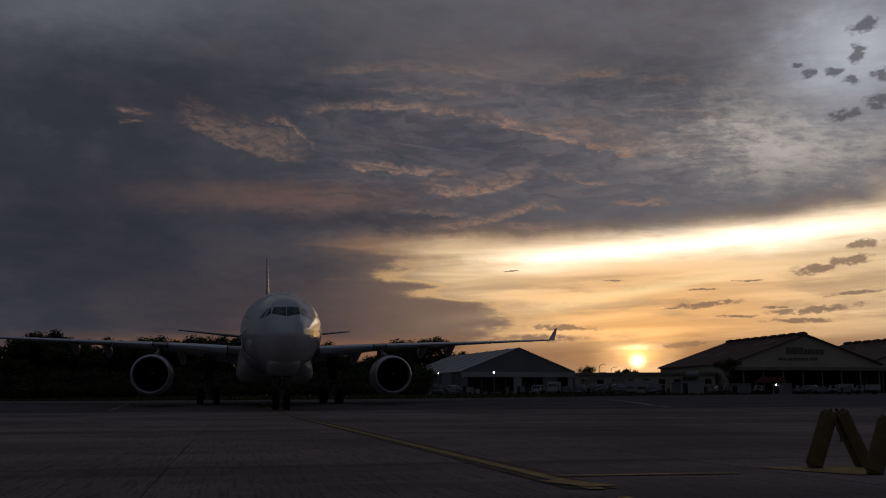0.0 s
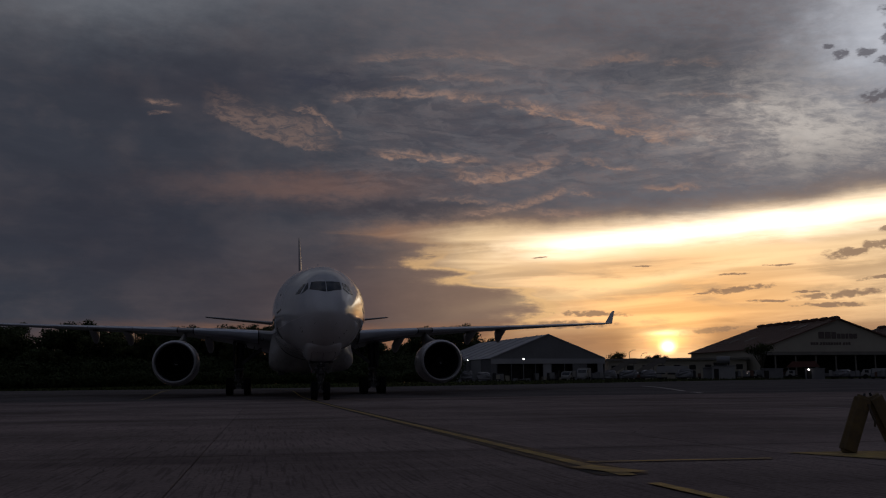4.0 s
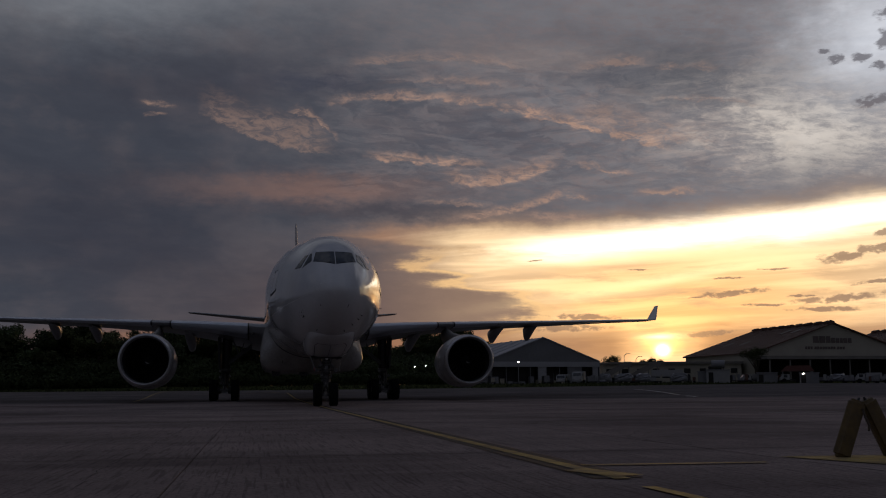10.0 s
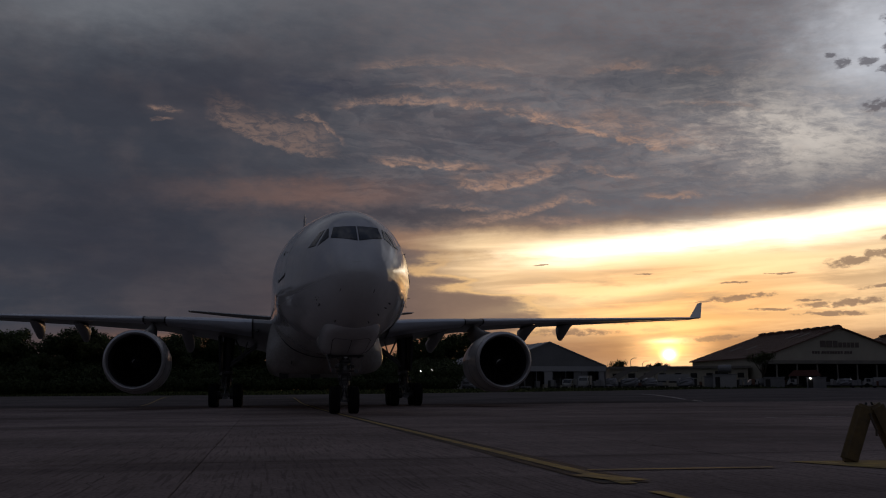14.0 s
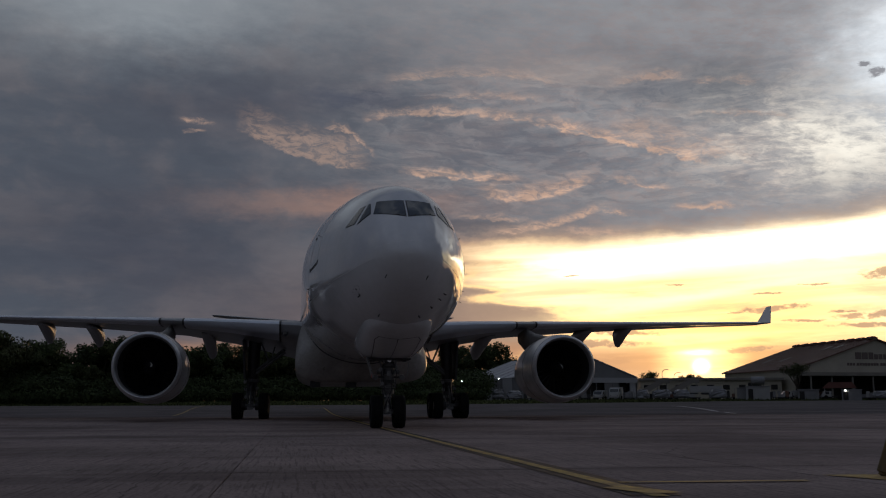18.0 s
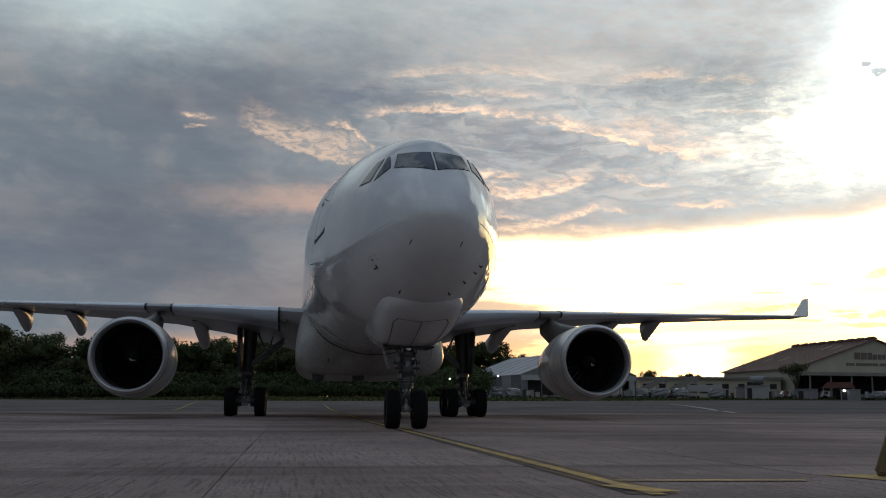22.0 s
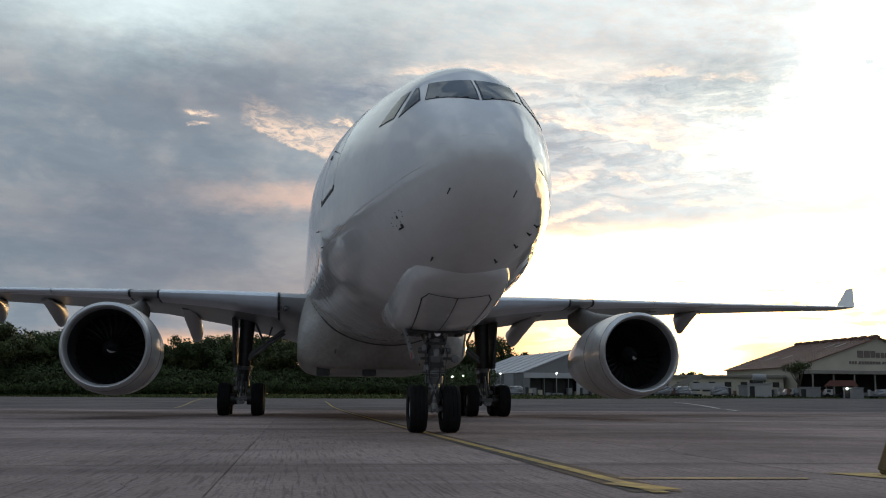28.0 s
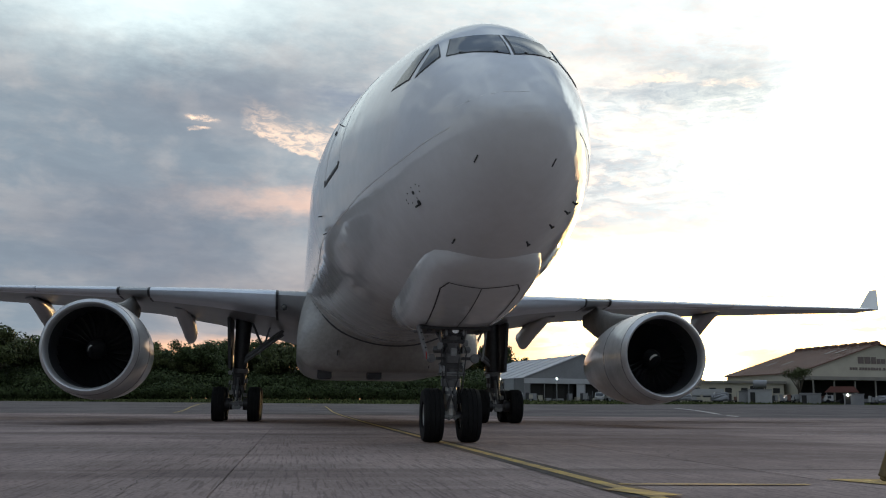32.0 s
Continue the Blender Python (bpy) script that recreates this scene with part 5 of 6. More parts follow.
def build_main_gear(sx):
    x = 5.34 * sx
    for dx in (-0.7, 0.7):
        for dy in (-0.99, 0.99):
            build_wheel((x + dx, 22.4 + dy, 0.69), 0.69, 0.52, 0.30)
    g = part("main_gear_leg", add_rod(bmesh.new(), (x, 22.4, 1.25), (x - 0.15 * sx, 22.2, 4.4), 0.26, 0.34, 20), DARKSTEEL, aircraft, "heavy grey main landing gear leg", 40)
    rod_part("oleo_piston", (x, 22.4, 0.6), (x, 22.4, 1.35), 0.15, CHROME, g, seg=20)
    box_part("bogie_beam", (0.26, 2.3, 0.26), (x, 22.4, 0.66), STEEL, g, 0.05)
    for dy in (-0.99, 0.99):
        rod_part("axle", (x - 0.7, 22.4 + dy, 0.69), (x + 0.7, 22.4 + dy, 0.69), 0.10, STEEL, g)
        for dx in (-0.38, 0.38):
            rod_part("brake_unit", (x + dx - 0.12, 22.4 + dy, 0.69), (x + dx + 0.12, 22.4 + dy, 0.69), 0.24, DARKSTEEL, g, seg=20)
    rod_part("collar", (x, 22.4, 1.25), (x, 22.4, 1.45), 0.30, STEEL, g, seg=20)
    bm = bmesh.new()
    for dz in (0.0, 0.16):
        add_rod(bm, (x - 0.15 * sx, 22.15, 2.35 + dz), (x - 1.75 * sx, 22.0, 3.55 + dz), 0.075, seg=10)
    add_rod(bm, (x - 0.95 * sx, 22.05, 2.95), (x - 0.35 * sx, 22.1, 4.3), 0.05, seg=8)
    add_rod(bm, (x - 1.0 * sx, 22.05, 3.1), (x - 1.3 * sx, 22.1, 4.2), 0.04, seg=8)
    part("side_brace", bm, STEEL, g, "folding side brace")
    for dx, y0 in ((-0.2, 21.95), (0.2, 21.95)):
        rod_part("torque_link", (x + dx, 22.1, 1.3), (x + dx * 0.5, y0 - 0.1, 0.98), 0.05, STEEL, g)
    rod_part("pitch_trimmer", (x, 22.05, 1.75), (x, 21.5, 0.82), 0.05, STEEL, g)
    for i, dx in enumerate((-0.16, 0.17)):
        rod_part("hydraulic_hose", (x + dx, 22.1, 3.6), (x + dx * 1.4, 22.05, 0.9), 0.02, SEAL, g, seg=6)
    for k, (dx, z) in enumerate(((-0.30, 1.55), (0.31, 1.62), (-0.27, 1.15), (0.28, 1.05), (-0.33, 1.95), (0.0, 1.02))):
        box_part("brake_valve", (0.15, 0.13, 0.17), (x + dx, 21.98, z), STEEL if k % 2 else LEGGREY, g, 0.02)
    for dx in (-0.36, -0.10, 0.12, 0.37):
        pts = [Vector((x + dx * 0.6, 22.0, 1.9)), Vector((x + dx, 21.85, 1.35)), Vector((x + dx * 1.1, 21.6, 0.85))]
        for a, b in zip(pts, pts[1:]):
            rod_part("brake_hose", a, b, 0.018, SEAL, g, seg=6)
    rod_part("upper_collar", (x - 0.05 * sx, 22.33, 1.98), (x - 0.06 * sx, 22.31, 2.14), 0.34, STEEL, g, seg=20)
    box_part("towing_lug", (0.34, 0.10, 0.16), (x, 21.30, 0.56), LEGGREY, g, 0.03, "pale lug at the bogie's end")
    d = part("leg_door", add_box(bmesh.new(), (0.12, 1.5, 2.1), (0, 0, 0), 0.03), DARKSTEEL, g, "flat dark leg door")
    d.matrix_basis = pose(x + 0.36 * sx, 22.3, 3.15, 0, 3 * sx, 3 * sx)


build_nose_gear()
for sx in (-1, 1):
    build_main_gear(sx)

# ---- the far side of the airfield ----
CREAM = material("cream_sheet_wall", (0.41, 0.375, 0.305), 0.6, vary=0.2, scale=0.2, fine=4.0, bump=0.05)
RUSTY = material("rusty_sheet_roof", (0.13, 0.06, 0.035), 0.6, other=(0.10, 0.05, 0.038), scale=0.12, fine=2.5, bump=0.1)
FASCIA = material("pale_fascia", (0.22, 0.20, 0.18), 0.6, vary=0.3, scale=0.3, bump=0.03)
TENT = material("white_tent_fabric", (0.38, 0.38, 0.40), 0.6, vary=0.2, scale=0.15, fine=2.0, bump=0.05)
TENTSIDE = material("grey_tent_panel", (0.20, 0.20, 0.21), 0.6, vary=0.25, scale=0.2, fine=2.0, bump=0.05)
# near-black colour that stands for the shade inside buildings and openings
GLOOM = material("interior_shade", (0.03, 0.028, 0.027), 0.9, vary=0.4, scale=0.3, bump=0.0)
LETTER = material("grey_lettering", (0.13, 0.10, 0.09), 0.6, vary=0.15, scale=0.5, bump=0.0)
SHEET = material("grey_sheet_metal", (0.22, 0.22, 0.23), 0.5, vary=0.25, scale=0.6, fine=6.0, bump=0.05)
VANWHITE = material("white_vehicle_paint", (0.32, 0.32, 0.32), 0.35, vary=0.12, scale=1.0, fine=8.0, bump=0.01, coat=0.3)
PLASTIC = material("clear_wrap", (0.22, 0.22, 0.235), 0.35, vary=0.3, scale=1.6, fine=9.0, bump=0.3)
BRICKRED = material("red_sheet_roof", (0.14, 0.05, 0.04), 0.6, vary=0.25, scale=0.6, bump=0.05)
BARK = material("tree_bark", (0.07, 0.055, 0.04), 0.9, vary=0.4, scale=3.0, bump=0.3)
LEAF = material("dark_leaves", (0.030, 0.045, 0.018), 0.6, other=(0.070, 0.088, 0.034), scale=0.5, fine=5.0, bump=0.0, spec=0.1, island=0.5, objects=0.35)
LEAFDRY = material("olive_leaves", (0.078, 0.088, 0.036), 0.65, other=(0.042, 0.052, 0.020), scale=0.5, fine=5.0, bump=0.0, spec=0.1, island=0.5, objects=0.35)


def far(az, d, lift=0.0):
    """A place on the ground at an azimuth in degrees and a distance."""
    x, y = d * math.sin(radians(az)), d * math.cos(radians(az))
    return Vector((x, y, ground_z(y) + lift))


def gable_shell(half, eave, ridge, length, over=0.6, thick=0.25):
    """Roof of two slopes over the y axis, from y = 0 to length."""
    out = []
    for s in (-1, 1):
        bm = bmesh.new()
        slope = (ridge - eave) / half
        x1 = half + over
        a = [(0, -over, ridge), (s * x1, -over, ridge - slope * x1), (s * x1, length + over, ridge - slope * x1), (0, length + over, ridge)]
        lo = [bm.verts.new(p) for p in a]
        hi = [bm.verts.new((p[0], p[1], p[2] + thick)) for p in a]
        bm.faces.new(lo), bm.faces.new(hi)
        for i in range(4):
            j = (i + 1) % 4
            bm.faces.new((lo[i], lo[j], hi[j], hi[i]))
        out.append(bm)
    return out


def prism(points, y0, y1):
    """A flat outline in x and z, given depth along y."""
    bm = bmesh.new()
    a = [bm.verts.new((x, y0, z)) for x, z in points]
    b = [bm.verts.new((x, y1, z)) for x, z in points]
    bm.faces.new(a), bm.faces.new(b)
    n = len(points)
    for i in range(n):
        j = (i + 1) % n
        bm.faces.new((a[i], a[j], b[j], b[i]))
    return bm


def build_hangar(at, half, eave, ridge, length, sign=True):
    h = thing("hangar", at, "large cargo hangar with cream gable and rusty roof", "hangar")
    slope = (ridge - eave) / half
    part("gable_wall", prism([(-half, eave - 1.2), (half, eave - 1.2), (half, eave), (0, ridge - 0.05), (-half, eave)], 0, 0.3), CREAM, h, "cream sheet-metal gable wall")
    part("back_wall", prism([(-half, -2), (half, -2), (half, eave), (0, ridge - 0.05), (-half, eave)], length - 0.3, length), CREAM, h)
    for s in (-1, 1):
        box_part("side_wall", (0.3, length - 0.7, eave + 2), (s * (half - 0.16), length / 2, eave / 2 - 1), CREAM, h)
    for bm in gable_shell(half, eave, ridge, length):
        roof = part("roof", bm, RUSTY, h, "rust-red corrugated roof", 0)
    # sheet laps down the slope and pale skylight sheets
    for s in (-1, 1):
        for i in range(24):
            y = -0.4 + (length + 0.8) * i / 23
            bm = bmesh.new()
            a = [(0.1, ridge + 0.26), (half + 0.5, ridge + 0.26 - slope * (half + 0.4)), (half + 0.5, ridge + 0.32 - slope * (half + 0.4)), (0.1, ridge + 0.34)]
            part("roof_lap", prism([(s * x, z) for x, z in a], y, y + 0.12), RUSTY, h, smooth=0)
    for q, y in ((0.62, 0.75), (0.62, 0.52), (0.25, 0.33), (0.25, 0.2)):
        x = -half * q
        z = ridge + 0.36 - slope * half * q
        bm = bmesh.new()
        add_box(bm, (3.2, 1.0, 0.06), (0, 0, 0), 0.01)
        part("skylight", bm, FASCIA, h, "pale translucent roof sheet", at=pose(x, length * y, z, 0, -math.degrees(math.atan(slope)), 0))
    for i in range(9):
        y = 1.2 + (length - 2.4) * i / 8
        bm = prism([(-0.9, 0), (0.9, 0), (0.9, 0.45), (0, 0.75), (-0.9, 0.45)], -1.0, 1.0)
        part("ridge_vent", bm, RUSTY, h, "raised ridge ventilator", 0, pose(0, y, ridge + 0.15, 0, 0, 0))
    # canopy over the open front, with posts
    bm = prism([(-half - 1.0, 0), (half + 1, 0), (half + 1, 0.75), (-half - 1, 0.75)], -6.0, -0.02)
    part("canopy", bm, FASCIA, h, "pale flat canopy along the front", 0, pose(0, 0, eave - 1.7, 0, 0, 0))
    for i in range(9):
        x = -half + 2 * half * i / 8
        box_part("canopy_post", (0.3, 0.3, eave + 0.2), (x, -5.6, eave / 2 - 1.8), FASCIA, h, 0.02)
    # a dark sheet across the hall stands for the shade inside
    bm = bmesh.new()
    add_box(bm, (2 * half - 1.4, 0.2, eave + 1), (0, 6.0, eave / 2 - 1.5), 0.0)
    part("shade_sheet", bm, GLOOM, h, "dark sheet standing for the shade inside the hangar")
    if sign:
        # a name in bold bars and a thinner line below it
        rnd = random.Random(8)
        x = -8.4
        for w in (1.5, 1.5, 1.2, 0.95, 0.95, 0.7, 0.95, 0.95):
            box_part("sign_bar", (w, 0.08, 1.55 if w > 1 else 1.15), (x + w / 2 + 3.0, -0.06, eave + 3.05 - (0 if w > 1 else 0.2)), LETTER, h, 0.02, "bold grey bar of the painted sign")
            x += w + 0.22
        x = -7.6
        for i in range(16):
            w = 0.55 if i not in (3, 12) else 0.2
            box_part("sign_bar", (w, 0.08, 0.62 if i not in (3, 12) else 0.18), (x + 0.3, -0.06, eave + 1.1 - (0 if i not in (3, 12) else 0.2)), LETTER, h, 0.01, "small grey bar of the painted sign")
            x += w + 0.16
    return h


build_hangar(Matrix.Translation(far(22.1, 250)) @ pose(0, 0, 0, 0, 0, 13), 20.4, 7.0, 13.75, 34)
build_hangar(Matrix.Translation(far(28.4, 275)) @ pose(0, 0, 0, 0, 0, 13), 20.4, 7.0, 13.75, 34, False)


def build_annex():
    a = thing("hangar_annex", Matrix.Translation(far(9.75, 236)) @ pose(0, 0, 0, 0, 0, -3), "long low cream annex with a pale fascia beside the hangar", "building")
    ln = 32.0
    box_part("wall", (ln, 8, 6.6), (ln / 2, 4, 1.3), CREAM, a, 0.02)
    box_part("fascia", (ln + 1, 9.2, 0.55), (ln / 2, 4, 4.85), FASCIA, a, 0.02, "pale roof fascia")
    for i in range(9):
        x = 1.5 + i * 3.6
        w = part("window", add_box(bmesh.new(), (1.5, 0.1, 1.1), (x, -0.02, 3.0), 0.02), GLOOM, a, "dark window")
        box_part("window_frame", (1.66, 0.06, 0.1), (x, -0.05, 2.4), FASCIA, w, 0.01)
    box_part("door", (2.4, 0.12, 3.0), (25.6, -0.03, 2.5), GLOOM, a, 0.02, "tall dark doorway")


build_annex()


def build_tent():
    t = thing("storage_tent", Matrix.Translation(far(6.4, 216)) @ pose(0, 0, 0, 0, 0, 18), "large white storage tent with grey gable", "tent")
    half, eave, ridge, length = 13.4, 4.9, 10.0, 42.0
    part("gable_panel", prism([(-half, eave - 0.1), (half, eave - 0.1), (0, ridge)], 0, 0.12), TENTSIDE, t, "grey fabric gable")
    for k, bm in enumerate(gable_shell(half, eave, ridge, length, 0.2, 0.1)):
        part("roof_panel", bm, TENT, t, "white stretched fabric roof", 0)
    for i in range(8):
        y = length * i / 7
        for s in (-1, 1):
            bm = prism([(0, ridge + 0.1), (s * half, eave + 0.1), (s * half, eave + 0.2), (0, ridge + 0.2)], y - 0.12, y + 0.12)
            part("roof_rib", bm, TENT, t, smooth=0)
    rnd = random.Random(14)
    x = -half
    while x < half - 0.5:
        w = min(rnd.uniform(1.1, 3.4), half - x)
        # panels in GLOOM are dark sheets that stand for shaded openings
        m = rnd.choice((TENT, TENTSIDE, GLOOM, GLOOM, TENTSIDE))
        foot = -1.9 if m is TENTSIDE else rnd.uniform(0.6, 2.2) if m is TENT else -1.9
        box_part("front_panel", (w - 0.12, 0.12, 4.0 - foot), (x + w / 2, 0.05 if m is not GLOOM else 1.6, (4.0 + foot) / 2), m, t, 0.01, "dark panel standing for a shaded opening" if m is GLOOM else "half-raised pale curtain" if m is TENT else "fabric front panel")
        rod_part("tent_post", (x, -0.1, -1.5), (x, -0.1, 4.2), 0.07, SHEET, t, seg=8)
        x += w
    # another dark sheet, for the shade deeper in the tent
    box_part("shade_sheet", (2 * half - 0.6, 0.1, 6.0), (0, 6.0, 0.9), GLOOM, t, 0.0, "dark sheet standing for the shade inside the tent")
    for i in range(16):
        x = -13 + 26 * i / 15 + rnd.uniform(-.5, .5)
        h = rnd.uniform(0.7, 2.0)
        box_part("stacked_crate", (rnd.uniform(0.8, 1.5), 1.0, h), (x, rnd.uniform(0.5, 1.2), h / 2 - 0.25), rnd.choice((SHEET, DARKSTEEL, PLASTIC, CREAM)), t, 0.03, "crate standing under the tent")
    bm = prism([(-half, 0), (half, 0), (half, 1.1), (-half, 1.1)], -0.2, -0.03)
    part("valance", bm, TENT, t, "pale valance along the front", 0, pose(0, 0, eave - 1.15))
    for s in (-1, 1):
        for i in range(7):
            box_part("side_panel", (0.1, length / 7 - 0.15, 6.6), (s * half, length * (i + 0.5) / 7, 1.6), TENT if i % 2 else TENTSIDE, t, 0.01)
    part("back_panel", prism([(-half, -2), (half, -2), (half, eave), (0, ridge), (-half, eave)], length - 0.1, length), TENTSIDE, t)


build_tent()


# ---- yard vehicles and goods ----
def wheels_on(parent, xs, y, r, w=0.25):
    for x in xs:
        for s in (-1, 1):
            k = part("wheel", lathe([(-w / 2, r * .5), (-w / 2, r * .95), (-w * .4, r), (w * .4, r), (w / 2, r * .95), (w / 2, r * .5)], seg=18, caps=True), RUBBER, parent, "black tyre")
            k.matrix_basis = pose(x, s * y, r, 0, 0, 0)


def build_truck(at, label, box=True, long=5.5, high=2.5):
    """Side along x, cab at -x."""
    t = thing("truck", at, label, "truck")
    cab = part("cab", prism([(-0.9, 0.55), (0.9, 0.55), (0.9, high * 0.92), (-0.35, high * 0.92), (-0.85, high * 0.6)], -0.95, 0.95), VANWHITE, t, "white cab")
    box_part("windscreen", (0.06, 1.6, 0.7), (-0.66, 0, high * 0.72), GLASS, cab, 0.01, "dark windscreen", pose(0, 0, 0, 0, 33, 0))
    for s in (-1, 1):
        box_part("side_window", (0.7, 0.04, 0.55), (0.15, s * 0.96, high * 0.72), GLASS, cab, 0.01)
        box_part("headlamp", (0.06, 0.3, 0.16), (-0.9, s * 0.7, 0.85), FASCIA, cab, 0.01)
    box_part("bumper", (0.2, 1.9, 0.25), (-0.92, 0, 0.55), SHEET, t, 0.02)
    if box:
        box_part("cargo_box", (long - 2, 2.1, high - 0.75), (1.05 + (long - 2) / 2, 0, 0.75 + (high - 0.75) / 2), VANWHITE, t, 0.04, "white cargo box")
    box_part("chassis", (long - 0.6, 0.9, 0.22), (long / 2 - 0.9, 0, 0.55), DARKSTEEL, t, 0.02)
    wheels_on(t, (-0.1, long - 2.0), 0.85, 0.42)
    return t


def build_wrapped(at, w, h, seed):
    """A pallet of goods under shrink wrap, on a dolly."""
    rnd = random.Random(seed)
    t = thing("wrapped_pallet", at, "cargo pallet under crumpled clear wrap on a dolly", "cargo", "wrapped pallets in the yard")
    rings = []
    for i in range(6):
        q = i / 5
        s = 1 - 0.35 * q ** 3
        rings.append([(w / 2 * s * math.copysign(abs(math.cos(a)) ** 0.5, math.cos(a)) + rnd.uniform(-.2, .2), 1.1 * s * math.copysign(abs(math.sin(a)) ** 0.5, math.sin(a)) + rnd.uniform(-.2, .2), 0.45 + (h - 0.45) * q * rnd.uniform(0.88, 1.06)) for a in [2 * math.pi * k / 20 for k in range(20)]])
    part("wrapped_load", loft(rings), PLASTIC, t, "", 0)
    box_part("dolly_bed", (w + 0.1, 2.3, 0.14), (0, 0, 0.38), DARKSTEEL, t, 0.02)
    wheels_on(t, (-w * 0.35, w * 0.35), 0.9, 0.2, 0.12)
    return t


def build_stairs(at, label):
    """Mobile passenger stairs, rising along x."""
    t = thing("mobile_stairs", at, label, "mobile stairs", "mobile stairs in the yard")
    for s in (-1, 1):
        part("side_panel", prism([(-3.2, 0.6), (-2.8, 0.5), (2.2, 3.4), (3.4, 3.4), (3.4, 4.5), (2.0, 4.5), (-3.2, 1.6)], s * 0.8 - 0.04, s * 0.8 + 0.04), FASCIA, t, "white slanted side panel")
    for i in range(14):
        box_part("tread", (0.34, 1.5, 0.05), (-2.9 + i * 0.36, 0, 0.7 + i * 0.2), SHEET, t, 0.005)
    box_part("platform", (1.3, 1.6, 0.1), (2.8, 0, 3.45), SHEET, t, 0.01)
    box_part("chassis", (6.4, 1.6, 0.35), (0, 0, 0.55), DARKSTEEL, t, 0.03)
    for x in (1.0, 2.9):
        rod_part("strut", (x, 0, 0.6), (x, 0, 3.4), 0.09, SHEET, t)
    wheels_on(t, (-2.2, 2.2), 0.75, 0.36)
    return t


def stand(az, d=205, turn=0.0):
    return Matrix.Translation(far(az, d)) @ pose(0, 0, 0, 0, 0, -az + turn)


build_truck(stand(8.3, 205, 80), "small white box truck parked in the yard", True, 5.0, 2.6)
build_truck(stand(7.4, 207, 75), "white delivery van parked in the yard", True, 4.2, 2.0)
for i, (az, w, h) in enumerate(((9.85, 2.5, 2.0), (10.93, 3.6, 2.0), (11.97, 3.2, 1.95), (13.99, 3.8, 1.95), (1.71, 2.5, 2.15), (2.61, 3.3, 1.9), (0.75, 2.8, 1.8))):
    build_wrapped(stand(az, 204), w, h, i)
build_stairs(stand(10.4, 210, 4), "white mobile passenger stairs parked in the yard")
build_stairs(stand(12.0, 210, 4), "white mobile passenger stairs beside wrapped cargo")


def build_trailer(at):
    t = thing("flat_trailer", at, "long white-topped trailer parked in the yard", "trailer")
    box_part("bed", (6.4, 2.2, 0.3), (0, 0, 1.2), DARKSTEEL, t, 0.03)
    box_part("cover", (6.3, 2.1, 1.35), (0, 0, 2.05), VANWHITE, t, 0.08, "white cover")
    wheels_on(t, (-2.2, 1.6, 2.4), 0.9, 0.45)


build_trailer(stand(13.3, 209))


def build_shed(at, w, h, material, label, door=True):
    t = thing("yard_shed", at, label, "shed")
    box_part("wall", (w, 2.4, h), (0, 0, h / 2 - 0.1), material, t, 0.03)
    box_part("roof", (w + 0.3, 2.8, 0.14), (0, 0, h - 0.02), SHEET, t, 0.02)
    for i in range(int(w / 0.6)):
        box_part("wall_rib", (0.05, 0.06, h - 0.2), (-w / 2 + 0.3 + i * 0.6, -1.22, h / 2 - 0.1), material, t, 0.005)
    if door:
        box_part("door", (0.9, 0.06, h * 0.8), (-w * 0.3, -1.24, h * 0.4), GLOOM, t, 0.01, "dark doorway")
    return t


build_shed(stand(16.04, 203), 4.4, 2.55, VANWHITE, "white site cabin standing in the yard")
build_shed(stand(15.2, 204), 1.8, 2.25, SHEET, "grey site cabin beside the white one", False)
ac = thing("water_tank_stand", stand(16.06, 209), "tank on a steel frame behind the cabin", "tank")
part("tank", lathe([(-1.3, 0.02), (-1.3, 0.72), (-1.2, 0.8), (1.2, 0.8), (1.3, 0.72), (1.3, 0.02)], seg=20), SHEET, ac, "grey tank", at=pose(0, 0, 3.75, 0, 0, 90))
for x in (-1.0, 1.0):
    for y in (-0.5, 0.5):
        rod_part("leg", (x, y, -0.2), (x, y, 3.2), 0.08, DARKSTEEL, ac)
build_shed(stand(18.63, 204), 3.8, 1.95, SHEET, "grey cargo container standing in the yard")
build_truck(stand(19.5, 205, 8), "white pickup truck parked in the yard", False, 4.4, 1.75)
build_shed(stand(20.79, 204), 3.5, 1.95, SHEET, "grey cargo container under a lamp")
build_truck(stand(17.5, 205, 12), "dark-shaded tow truck parked beside containers", True, 4.6, 1.7)
build_wrapped(stand(22.2, 206), 3.0, 1.7, 21)
build_truck(stand(23.3, 206, 5), "white van parked near the hangar front", True, 4.8, 1.9)
build_truck(stand(24.6, 207, 5), "white van parked by the hangar posts", True, 4.8, 1.8)
build_truck(stand(-1.3, 207, 3), "long white truck parked before the tents", True, 8.2, 2.6)
build_truck(stand(-2.4, 207, 3), "white van parked at the hedge", True, 4.4, 2.0)

